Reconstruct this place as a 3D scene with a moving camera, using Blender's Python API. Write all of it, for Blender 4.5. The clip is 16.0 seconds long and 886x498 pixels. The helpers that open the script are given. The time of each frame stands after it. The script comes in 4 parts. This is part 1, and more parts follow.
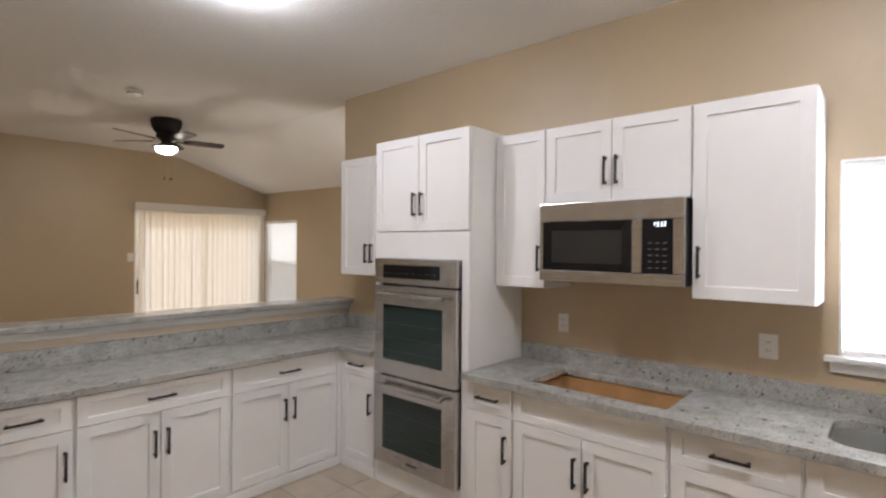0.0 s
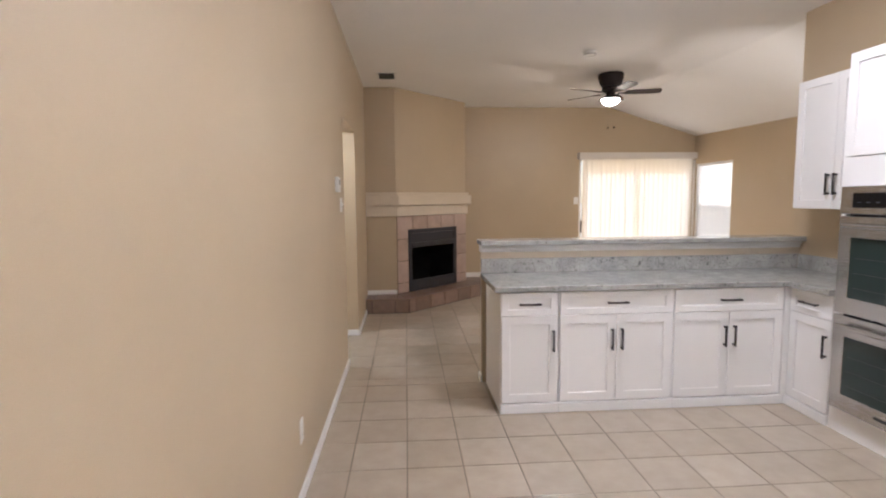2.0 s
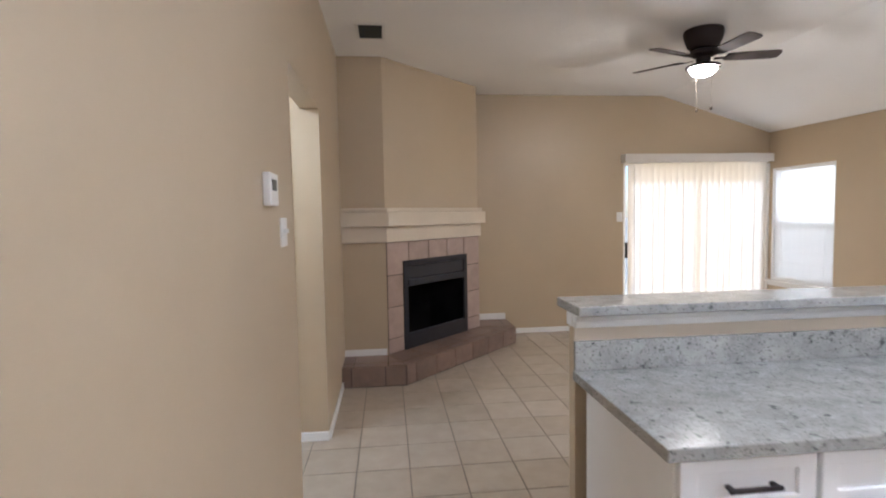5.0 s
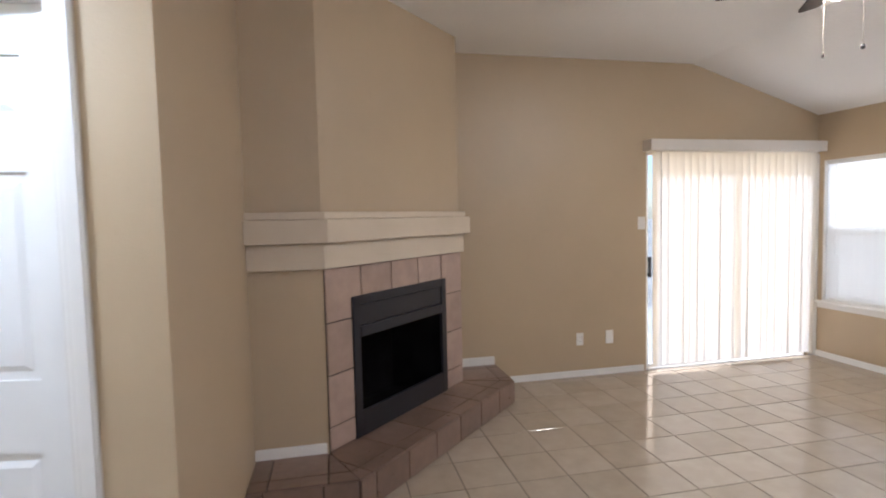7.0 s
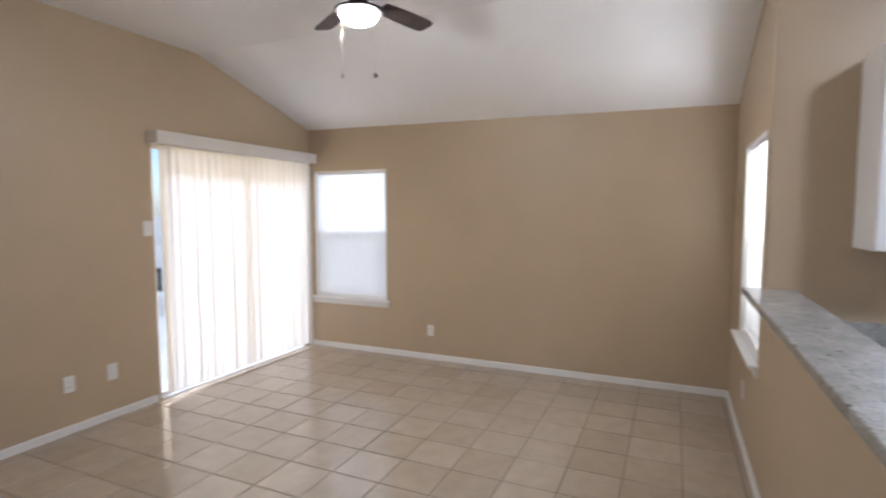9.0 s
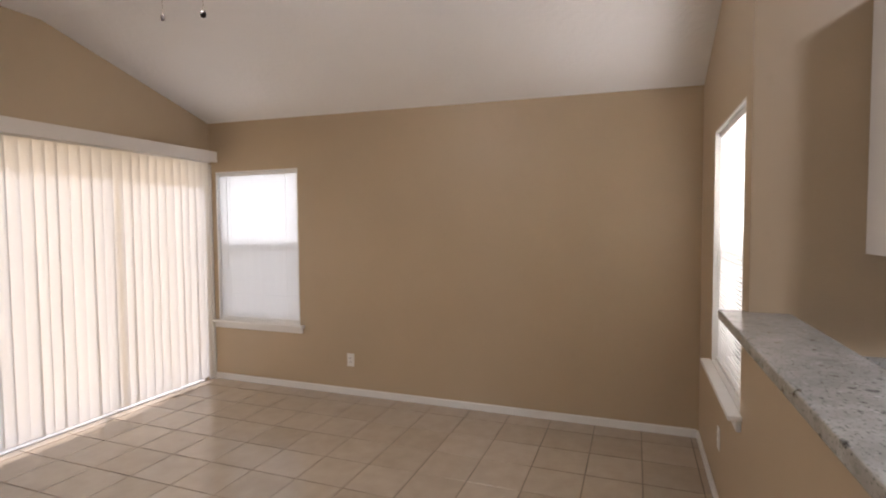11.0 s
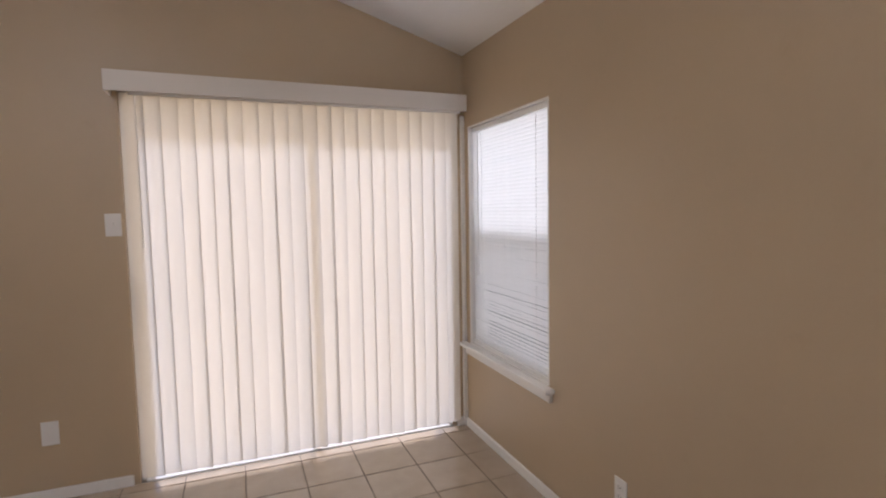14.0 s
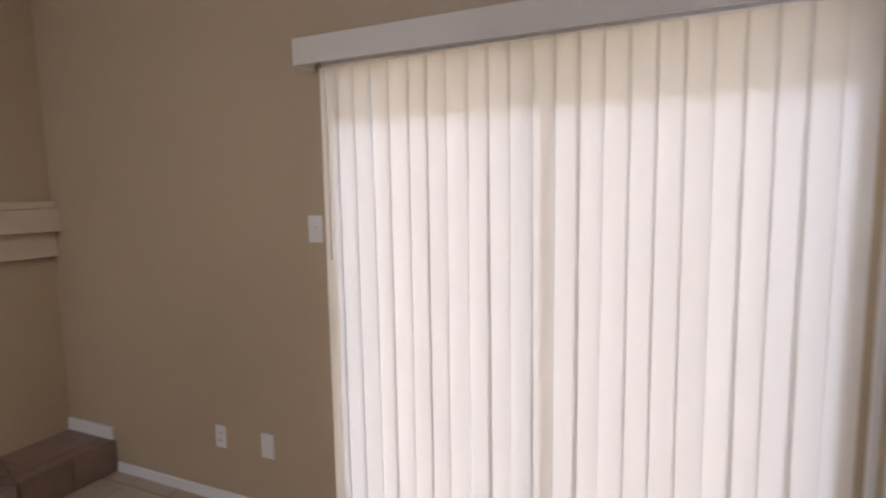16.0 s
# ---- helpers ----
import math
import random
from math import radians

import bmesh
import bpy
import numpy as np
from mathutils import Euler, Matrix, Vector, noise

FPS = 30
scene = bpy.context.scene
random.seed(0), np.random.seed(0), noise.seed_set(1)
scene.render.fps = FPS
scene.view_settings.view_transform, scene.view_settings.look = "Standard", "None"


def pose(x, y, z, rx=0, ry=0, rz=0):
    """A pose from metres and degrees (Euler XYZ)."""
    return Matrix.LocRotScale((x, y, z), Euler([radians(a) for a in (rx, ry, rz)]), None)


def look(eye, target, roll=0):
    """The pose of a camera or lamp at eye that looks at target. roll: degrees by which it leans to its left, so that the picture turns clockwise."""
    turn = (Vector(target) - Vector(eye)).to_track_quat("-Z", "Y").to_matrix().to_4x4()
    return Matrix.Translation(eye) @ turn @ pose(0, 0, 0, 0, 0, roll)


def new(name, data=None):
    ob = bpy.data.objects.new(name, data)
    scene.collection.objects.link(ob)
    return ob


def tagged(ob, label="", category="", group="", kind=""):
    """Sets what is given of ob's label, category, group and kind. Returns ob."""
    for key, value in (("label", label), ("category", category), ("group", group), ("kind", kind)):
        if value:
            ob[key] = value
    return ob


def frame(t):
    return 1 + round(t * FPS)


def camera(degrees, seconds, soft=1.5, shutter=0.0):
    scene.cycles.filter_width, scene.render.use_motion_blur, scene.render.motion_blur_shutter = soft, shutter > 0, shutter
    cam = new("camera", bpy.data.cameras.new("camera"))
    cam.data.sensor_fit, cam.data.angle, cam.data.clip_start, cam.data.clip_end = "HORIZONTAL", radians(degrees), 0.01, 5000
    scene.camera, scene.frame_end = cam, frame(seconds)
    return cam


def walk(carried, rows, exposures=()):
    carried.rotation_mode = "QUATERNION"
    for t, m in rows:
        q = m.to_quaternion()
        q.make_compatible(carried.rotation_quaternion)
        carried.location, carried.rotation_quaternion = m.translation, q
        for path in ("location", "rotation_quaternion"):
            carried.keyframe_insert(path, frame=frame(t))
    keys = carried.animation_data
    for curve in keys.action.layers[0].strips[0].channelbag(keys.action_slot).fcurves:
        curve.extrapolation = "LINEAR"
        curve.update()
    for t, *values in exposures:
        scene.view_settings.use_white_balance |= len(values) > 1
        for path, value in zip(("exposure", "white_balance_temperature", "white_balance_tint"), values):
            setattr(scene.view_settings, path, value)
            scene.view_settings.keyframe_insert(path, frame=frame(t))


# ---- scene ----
cam = camera(81.5, 16.0, soft=2.0, shutter=0.3)
PATH = [
    (0, (-0.293, -3.105, 1.607), (1.201, -1.775, 1.598), 0.4),
    (0.5, (-0.314, -3.141, 1.52), (0.962, -1.61, 1.368), 0.5),
    (1, (-0.429, -3.24, 1.487), (0.421, -1.44, 1.29), 0.6),
    (1.5, (-0.558, -3.361, 1.473), (-0.182, -1.408, 1.262), -0.0),
    (2, (-0.62, -3.389, 1.471), (-0.48, -1.404, 1.278), -0.5),
    (2.5, (-0.638, -3.322, 1.465), (-0.544, -1.332, 1.291), -0.5),
    (3, (-0.621, -3.052, 1.452), (-0.558, -1.062, 1.265), -0.4),
    (3.5, (-0.634, -2.744, 1.464), (-0.594, -0.755, 1.261), 0.5),
    (4, (-0.716, -2.312, 1.485), (-0.583, -0.325, 1.298), -0.1),
    (4.2, (-0.712, -2.118, 1.488), (-0.566, -0.127, 1.361), -0.7),
    (6.3, (-0.773, 0.069, 1.481), (-0.46, 2.038, 1.324), -0.7),
    (6.5, (-0.756, 0.217, 1.5), (-0.436, 2.183, 1.323), -1.0),
    (7, (-0.696, 0.604, 1.513), (-0.277, 2.556, 1.395), -1.3),
    (7.5, (-0.67, 0.869, 1.504), (-0.003, 2.748, 1.345), 0.2),
    (8, (-0.69, 1.076, 1.511), (0.481, 2.692, 1.372), -0.6),
    (8.5, (-0.677, 1.192, 1.52), (0.908, 2.403, 1.371), -0.4),
    (9, (-0.61, 1.159, 1.567), (1.211, 1.973, 1.418), -0.1),
    (9.2, (-0.593, 1.139, 1.565), (1.287, 1.806, 1.42), -0.2),
    (11.3, (0.425, 1.115, 1.492), (2.294, 1.822, 1.396), -0.5),
    (11.5, (0.503, 1.181, 1.488), (2.353, 1.923, 1.324), -1.0),
    (12, (1.065, 1.214, 1.453), (2.823, 2.156, 1.301), -2.4),
    (12.5, (1.53, 1.289, 1.424), (3.074, 2.554, 1.301), -1.0),
    (13, (1.965, 1.466, 1.446), (3.24, 3.001, 1.315), -3.9),
    (13.5, (2.42, 1.609, 1.475), (3.368, 3.362, 1.302), -1.9),
    (14, (2.804, 1.836, 1.472), (3.538, 3.691, 1.324), -1.0),
    (14.5, (3.165, 2.086, 1.482), (3.567, 4.042, 1.368), -2.1),
    (15, (3.447, 2.427, 1.485), (3.399, 4.421, 1.342), 0.2),
    (15.5, (3.582, 2.781, 1.484), (3.277, 4.753, 1.353), -1.5),
    (16, (3.603, 3.132, 1.569), (2.818, 4.96, 1.36), -0.9),
]
EXPO = [(0.0, 0.12, 5650, 14), (0.7, 0.45, 5600, 15), (2.0, 0.72, 5450, 17), (4.2, 0.75, 5080, 14), (6.5, 0.74, 4970, 14), (7.2, 0.74, 5080, 15), (7.5, 0.72, 5150, 15), (8.0, 0.7, 4980, 15), (9.0, 0.66, 4880, 15), (11.5, 0.2, 5480, 21), (13.0, 0.0, 5420, 22), (14.5, 0.04, 5170, 20), (15.5, -0.06, 5060, 19), (16.0, 0.06, 5050, 20)]
walk(cam, [(t, look(e, g, r)) for t, e, g, r in PATH], EXPO)

# ---- world, sun, lamps ----
world = bpy.data.worlds.new("sky")
scene.world = world
world.use_nodes = True
wn = world.node_tree
sky = wn.nodes.new("ShaderNodeTexSky")
sky.sky_type, sky.sun_disc = 'NISHITA', False
sky.sun_elevation, sky.sun_rotation = radians(52), radians(-16.2)
wn.links.new(sky.outputs[0], wn.nodes["Background"].inputs[0])
wn.nodes["Background"].inputs[1].default_value = 0.12

SUN = 3.0
sun = new("sun", bpy.data.lights.new("sun", 'SUN'))
sun.data.energy, sun.data.angle, sun.data.color = SUN, radians(6.0), (1.0, 0.985, 0.96)
sun.matrix_world = look((-1.8, 6.2, 8.25), (0, 0, 0))
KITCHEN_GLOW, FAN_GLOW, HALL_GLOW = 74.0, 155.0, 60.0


def opening_lamp(name, m, w, h, watts, color):
    ob = new(name, bpy.data.lights.new(name, 'AREA'))
    ob.data.shape, ob.data.size, ob.data.size_y = 'RECTANGLE', w, h
    ob.data.energy, ob.data.color = watts, color
    ob.matrix_world = m
    return ob


# the sky's light in the window openings, behind the blinds
# the slider's lamp is tinted orange to imitate warm soffit bounce on the vane tops
opening_lamp("warm_lamp_slider", look((3.19, 5.30, 1.07), (3.19, 4.0, 1.07)), 1.8, 2.06, 32, (1.0, 0.61, 0.24))
opening_lamp("skylight_east", look((4.40, 4.455, 1.28), (3.0, 4.455, 1.28)), 0.88, 1.4, 16, (1.0, 0.90, 0.79))
opening_lamp("skylight_south", look((3.20, 0.50, 1.42), (3.20, 2.0, 1.42)), 0.86, 1.14, 42, (1.0, 0.86, 0.68))
opening_lamp("skylight_kitchen", look((2.82, -3.35, 1.56), (1.0, -3.35, 1.56)), 0.9, 0.85, 250, (0.97, 0.97, 1.0))

# ---- plan ----
WL, YN, XE, YS, XK = -1.158, 5.005, 4.215, 0.695, 2.62
YB = -4.45
ZC, RIDGE_X, ZE = 2.94, 2.74, 2.485
T = 0.12


# ---- materials ----
def node_mat(name):
    m = bpy.data.materials.new(name)
    m.use_nodes = True
    return m, m.node_tree, m.node_tree.nodes["Principled BSDF"]


def coords(nt, scale=(1, 1, 1)):
    mp = nt.nodes.new("ShaderNodeMapping")
    geo = nt.nodes.new("ShaderNodeNewGeometry")
    mp.inputs["Scale"].default_value = scale
    nt.links.new(geo.outputs["Position"], mp.inputs["Vector"])
    return mp.outputs["Vector"]


def noise_tex(nt, vec, scale, detail=4.0, rough=0.55):
    n = nt.nodes.new("ShaderNodeTexNoise")
    n.inputs["Scale"].default_value, n.inputs["Detail"].default_value, n.inputs["Roughness"].default_value = scale, detail, rough
    nt.links.new(vec, n.inputs["Vector"])
    return n.outputs["Fac"]


def ramp(nt, fac, stops):
    r = nt.nodes.new("ShaderNodeValToRGB")
    while len(r.color_ramp.elements) < len(stops):
        r.color_ramp.elements.new(0.5)
    for e, (p, c) in zip(r.color_ramp.elements, stops):
        e.position, e.color = p, (*c, 1)
    nt.links.new(fac, r.inputs["Fac"])
    return r.outputs["Color"]


def mixc(nt, fac, a, b, mode='MIX'):
    m = nt.nodes.new("ShaderNodeMix")
    m.data_type, m.blend_type = 'RGBA', mode
    for sock, v in ((m.inputs[0], fac), (m.inputs[6], a), (m.inputs[7], b)):
        if isinstance(v, (int, float)):
            sock.default_value = v
        elif isinstance(v, tuple):
            sock.default_value = (*v, 1)
        else:
            nt.links.new(v, sock)
    return m.outputs[2]


def bump(nt, bsdf, height, strength, dist):
    b = nt.nodes.new("ShaderNodeBump")
    b.inputs["Strength"].default_value, b.inputs["Distance"].default_value = strength, dist
    nt.links.new(height, b.inputs["Height"])
    nt.links.new(b.outputs["Normal"], bsdf.inputs["Normal"])


def surface(name, color, rough, metal=0.0, var=0.05, scale=3.0, fine=60.0, bump_s=0.15, bump_d=0.001, spec=0.5):
    """A plain surface with slow drift in tone, fine grain in gloss and relief."""
    m, nt, b = node_mat(name)
    v = coords(nt)
    slow, grain = noise_tex(nt, v, scale, 3), noise_tex(nt, v, fine, 5)
    dark = tuple(c * (1 - var * 2) for c in color)
    lite = tuple(min(1, c * (1 + var)) for c in color)
    col = ramp(nt, slow, [(0.3, dark), (0.7, lite)])
    nt.links.new(col, b.inputs["Base Color"])
    mr = nt.nodes.new("ShaderNodeMapRange")
    mr.inputs["To Min"].default_value, mr.inputs["To Max"].default_value = rough * 0.85, min(1, rough * 1.15)
    nt.links.new(grain, mr.inputs["Value"])
    nt.links.new(mr.outputs["Result"], b.inputs["Roughness"])
    b.inputs["Metallic"].default_value = metal
    b.inputs["Specular IOR Level"].default_value = spec
    if bump_s:
        bump(nt, b, grain, bump_s, bump_d)
    return m


def wall_paint(name, color, rough, s=1.0):
    """Rolled paint over orange-peel plaster with faint scuffs."""
    m, nt, b = node_mat(name)
    v = coords(nt)
    slow, peel, fine = noise_tex(nt, v, 1.1, 4), noise_tex(nt, v, 55, 3), noise_tex(nt, v, 190, 3)
    col = ramp(nt, slow, [(0.3, tuple(c * 0.94 for c in color)), (0.7, tuple(c * 1.03 for c in color))])
    scuff = ramp(nt, noise_tex(nt, v, 6, 8, 0.7), [(0.62, (1, 1, 1)), (0.8, (0.93, 0.92, 0.9))])
    nt.links.new(mixc(nt, 1.0, col, scuff, 'MULTIPLY'), b.inputs["Base Color"])
    b.inputs["Roughness"].default_value = rough
    add = nt.nodes.new("ShaderNodeMath")
    add.operation = 'ADD'
    nt.links.new(peel, add.inputs[0])
    nt.links.new(fine, add.inputs[1])
    bump(nt, b, add.outputs[0], 0.22 * s, 0.0025 * s)
    return m


def ceiling_paint():
    """White knockdown texture: flattened islands of plaster."""
    m, nt, b = node_mat("ceiling_paint")
    v = coords(nt)
    isl = noise_tex(nt, v, 26, 3, 0.5)
    flat = ramp(nt, isl, [(0.48, (0, 0, 0)), (0.56, (1, 1, 1))])
    slow = noise_tex(nt, v, 0.8, 3)
    nt.links.new(ramp(nt, slow, [(0.3, (0.86, 0.85, 0.83)), (0.7, (0.90, 0.89, 0.87))]), b.inputs["Base Color"])
    b.inputs["Roughness"].default_value = 0.85
    bump(nt, b, flat, 0.35, 0.002)
    return m


def granite(name):
    """Pale grey stone: soft clouds, fine speckle, scattered dark and light flecks."""
    m, nt, b = node_mat(name)
    v = coords(nt)
    cloud, mid, speck = noise_tex(nt, v, 9, 6, 0.65), noise_tex(nt, v, 42, 5, 0.7), noise_tex(nt, v, 120, 2, 0.5)
    base = ramp(nt, cloud, [(0.28, (0.27, 0.266, 0.244)), (0.50, (0.365, 0.358, 0.328)), (0.72, (0.47, 0.458, 0.42))])
    veins = ramp(nt, mid, [(0.34, (0.36, 0.37, 0.37)), (0.46, (1, 1, 1))])
    col = mixc(nt, 0.36, base, veins, 'MULTIPLY')
    dots = ramp(nt, speck, [(0.33, (0.10, 0.10, 0.11)), (0.40, (1, 1, 1))])
    col = mixc(nt, 0.7, col, dots, 'MULTIPLY')
    fleck = ramp(nt, noise_tex(nt, v, 27, 3, 0.6), [(0.31, (0.13, 0.14, 0.15)), (0.38, (1, 1, 1))])
    col = mixc(nt, 0.85, col, fleck, 'MULTIPLY')
    chip = ramp(nt, noise_tex(nt, coords(nt, (1.3, 1.0, 1.1)), 52, 2, 0.5), [(0.66, (0, 0, 0)), (0.72, (0.5, 0.5, 0.5))])
    nt.links.new(mixc(nt, chip, col, (0.60, 0.59, 0.56)), b.inputs["Base Color"])
    b.inputs["Roughness"].default_value = 0.16
    bump(nt, b, mid, 0.03, 0.0005)
    return m


def piece_mat(name, a, c, rough, mottled, grain=22.0, rel=0.2):
    """Fired tile: each piece a little different, mottled within."""
    m, nt, b = node_mat(name)
    v = coords(nt)
    info = nt.nodes.new("ShaderNodeObjectInfo")
    tone = mixc(nt, info.outputs["Random"], a, c)
    mot = ramp(nt, noise_tex(nt, v, grain * 0.35, 5, 0.6), [(0.3, tuple(1 - mottled for _ in "rgb")), (0.7, (1, 1, 1))])
    nt.links.new(mixc(nt, 1.0, tone, mot, 'MULTIPLY'), b.inputs["Base Color"])
    g = noise_tex(nt, v, grain, 5)
    mr = nt.nodes.new("ShaderNodeMapRange")
    mr.inputs["To Min"].default_value, mr.inputs["To Max"].default_value = rough * 0.7, rough * 1.4
    nt.links.new(g, mr.inputs["Value"])
    nt.links.new(mr.outputs["Result"], b.inputs["Roughness"])
    bump(nt, b, g, rel, 0.0012)
    return m


def translucent(name, color, amount, rough=0.6, warm=None):
    m, nt, b = node_mat(name)
    v = coords(nt, (6, 6, 0.6))
    col = ramp(nt, noise_tex(nt, v, 3, 4), [(0.3, tuple(c * 0.95 for c in color)), (0.7, color)])
    nt.links.new(col, b.inputs["Base Color"])
    b.inputs["Roughness"].default_value = rough
    tr = nt.nodes.new("ShaderNodeBsdfTranslucent")
    tr.inputs["Color"].default_value = (*(warm or color), 1)
    mx = nt.nodes.new("ShaderNodeMixShader")
    mx.inputs[0].default_value = amount
    nt.links.new(b.outputs[0], mx.inputs[1])
    nt.links.new(tr.outputs[0], mx.inputs[2])
    nt.links.new(mx.outputs[0], nt.nodes["Material Output"].inputs["Surface"])
    return m


def pane_glass():
    m, nt, b = node_mat("pane_glass")
    tr, gl, fr = (nt.nodes.new("ShaderNodeBsdf" + k) for k in ("Transparent", "Glossy", "Transparent"))
    fres = nt.nodes.new("ShaderNodeFresnel")
    fres.inputs["IOR"].default_value = 1.45
    tr.inputs["Color"].default_value = (0.93, 0.95, 0.94, 1)
    gl.inputs["Roughness"].default_value = 0.02
    nt.nodes.remove(fr)
    mx = nt.nodes.new("ShaderNodeMixShader")
    nt.links.new(fres.outputs[0], mx.inputs[0])
    nt.links.new(tr.outputs[0], mx.inputs[1])
    nt.links.new(gl.outputs[0], mx.inputs[2])
    nt.links.new(mx.outputs[0], nt.nodes["Material Output"].inputs["Surface"])
    return m


def mesh_screen():
    m, nt, b = node_mat("insect_screen")
    tr = nt.nodes.new("ShaderNodeBsdfTransparent")
    mx = nt.nodes.new("ShaderNodeMixShader")
    mx.inputs[0].default_value = 0.35
    b.inputs["Base Color"].default_value = (0.12, 0.09, 0.09, 1)
    b.inputs["Roughness"].default_value = 0.8
    nt.links.new(tr.outputs[0], mx.inputs[1])
    nt.links.new(b.outputs[0], mx.inputs[2])
    nt.links.new(mx.outputs[0], nt.nodes["Material Output"].inputs["Surface"])
    return m


def glowing(name, color, strength):
    m, nt, b = node_mat(name)
    b.inputs["Base Color"].default_value = (0.9, 0.88, 0.82, 1)
    b.inputs["Roughness"].default_value = 0.4
    b.inputs["Emission Color"].default_value = (*color, 1)
    b.inputs["Emission Strength"].default_value = strength
    return m


def brushed_steel():
    m, nt, b = node_mat("brushed_steel")
    v = coords(nt, (3, 3, 420))
    g = noise_tex(nt, v, 3, 4)
    nt.links.new(ramp(nt, g, [(0.3, (0.515, 0.498, 0.478)), (0.7, (0.54, 0.523, 0.503))]), b.inputs["Base Color"])
    b.inputs["Metallic"].default_value = 1.0
    mr = nt.nodes.new("ShaderNodeMapRange")
    mr.inputs["To Min"].default_value, mr.inputs["To Max"].default_value = 0.25, 0.29
    nt.links.new(g, mr.inputs["Value"])
    nt.links.new(mr.outputs["Result"], b.inputs["Roughness"])
    bump(nt, b, g, 0.01, 0.0001)
    return m


TAN = wall_paint("tan_wall_paint", (0.49, 0.388, 0.253), 0.42)
CEIL = ceiling_paint()
CREAM = surface("cream_mantel_paint", (0.64, 0.55, 0.42), 0.42, var=0.03, bump_s=0.08)
WHITE = surface("white_trim_paint", (0.80, 0.79, 0.76), 0.35, var=0.02, bump_s=0.06)
CAB = surface("white_cabinet_lacquer", (0.84, 0.825, 0.80), 0.36, var=0.012, bump_s=0.04)
DOORW = surface("white_door_paint", (0.80, 0.80, 0.79), 0.4, var=0.02, fine=90, bump_s=0.1)
GRANITE = granite("speckled_granite")
FLOORT = piece_mat("cream_floor_tile", (0.42, 0.35, 0.265), (0.48, 0.405, 0.315), 0.11, 0.14)
GROUT = surface("floor_grout", (0.20, 0.16, 0.12), 0.85, var=0.15, fine=120)
BRICKT = piece_mat("terracotta_tile", (0.40, 0.29, 0.23), (0.48, 0.355, 0.29), 0.34, 0.22)
HEARTHT = piece_mat("brown_hearth_tile", (0.21, 0.138, 0.10), (0.28, 0.188, 0.14), 0.30, 0.28)
BGROUT = surface("dark_hearth_grout", (0.10, 0.075, 0.06), 0.9, var=0.15, fine=120)
STEEL = brushed_steel()
BLACKG = surface("black_oven_glass", (0.008, 0.008, 0.009), 0.05, var=0.0, bump_s=0, spec=0.3)
GREENG = surface("tinted_oven_window", (0.02, 0.035, 0.03), 0.04, var=0.05, bump_s=0)
DARKM = surface("dark_bronze_metal", (0.030, 0.024, 0.022), 0.45, metal=0.25, var=0.1)
BLACKM = surface("black_firebox_metal", (0.028, 0.028, 0.034), 0.45, metal=0.3, var=0.1)
SOOT = surface("sooty_firebox_lining", (0.008, 0.007, 0.007), 0.95, var=0.3, spec=0.05)
BLADE = surface("dark_walnut_blade", (0.06, 0.045, 0.038), 0.62, var=0.2, scale=9, spec=0.25)
PLY = surface("raw_plywood", (0.43, 0.25, 0.10), 0.7, var=0.12, scale=6)
VANE = translucent("ivory_vinyl_vane", (0.80, 0.77, 0.71), 0.41, 0.5, (0.80, 0.80, 0.78))
SLAT = translucent("white_vinyl_slat", (0.83, 0.82, 0.80), 0.45, 0.45, (0.80, 0.78, 0.74))
GLASS = pane_glass()
SCREEN = mesh_screen()
PLATE = surface("white_plastic_plate", (0.78, 0.77, 0.74), 0.35, var=0.01, bump_s=0)
SLOT = surface("dark_slot", (0.05, 0.05, 0.05), 0.6, var=0, bump_s=0)
GLOWK = glowing("lit_kitchen_diffuser", (1.0, 0.94, 0.87), KITCHEN_GLOW)
GLOWF = glowing("lit_frosted_bowl", (1.0, 0.84, 0.62), FAN_GLOW)
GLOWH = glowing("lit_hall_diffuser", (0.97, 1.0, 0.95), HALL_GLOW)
DIGIT = glowing("white_display_digits", (0.9, 0.95, 1.0), 3.0)
SOIL = surface("dry_ground", (0.46, 0.41, 0.33), 0.95, var=0.2, scale=0.4, fine=15)
CONCRETE = surface("patio_concrete", (0.60, 0.55, 0.47), 0.85, var=0.1, scale=1.0)
SOFFIT = surface("tan_soffit_paint", (0.62, 0.40, 0.20), 0.7, var=0.05)


# ---- building helpers ----
def cube(bm, x0, x1, y0, y1, z0, z1):
    vs = [bm.verts.new((x, y, z)) for z in (z0, z1) for x, y in ((x0, y0), (x1, y0), (x1, y1), (x0, y1))]
    for f in ((3, 2, 1, 0), (4, 5, 6, 7), (0, 1, 5, 4), (1, 2, 6, 5), (2, 3, 7, 6), (3, 0, 4, 7)):
        bm.faces.new([vs[i] for i in f])
    return vs


def boxes(*rows):
    bm = bmesh.new()
    for r in rows:
        cube(bm, *r)
    return bm


def soft(bm, r, seg=2):
    bmesh.ops.bevel(bm, geom=list(bm.edges), offset=r, segments=seg, profile=0.6, affect='EDGES', clamp_overlap=True)
    return bm


def rbox(x0, x1, y0, y1, z0, z1, r=0.003, seg=2):
    return soft(boxes((x0, x1, y0, y1, z0, z1)), r, seg)


def join(*bms):
    out = bmesh.new()
    for b in bms:
        me = bpy.data.meshes.new("tmp")
        b.to_mesh(me)
        out.from_mesh(me)
        bpy.data.meshes.remove(me)
        b.free()
    return out


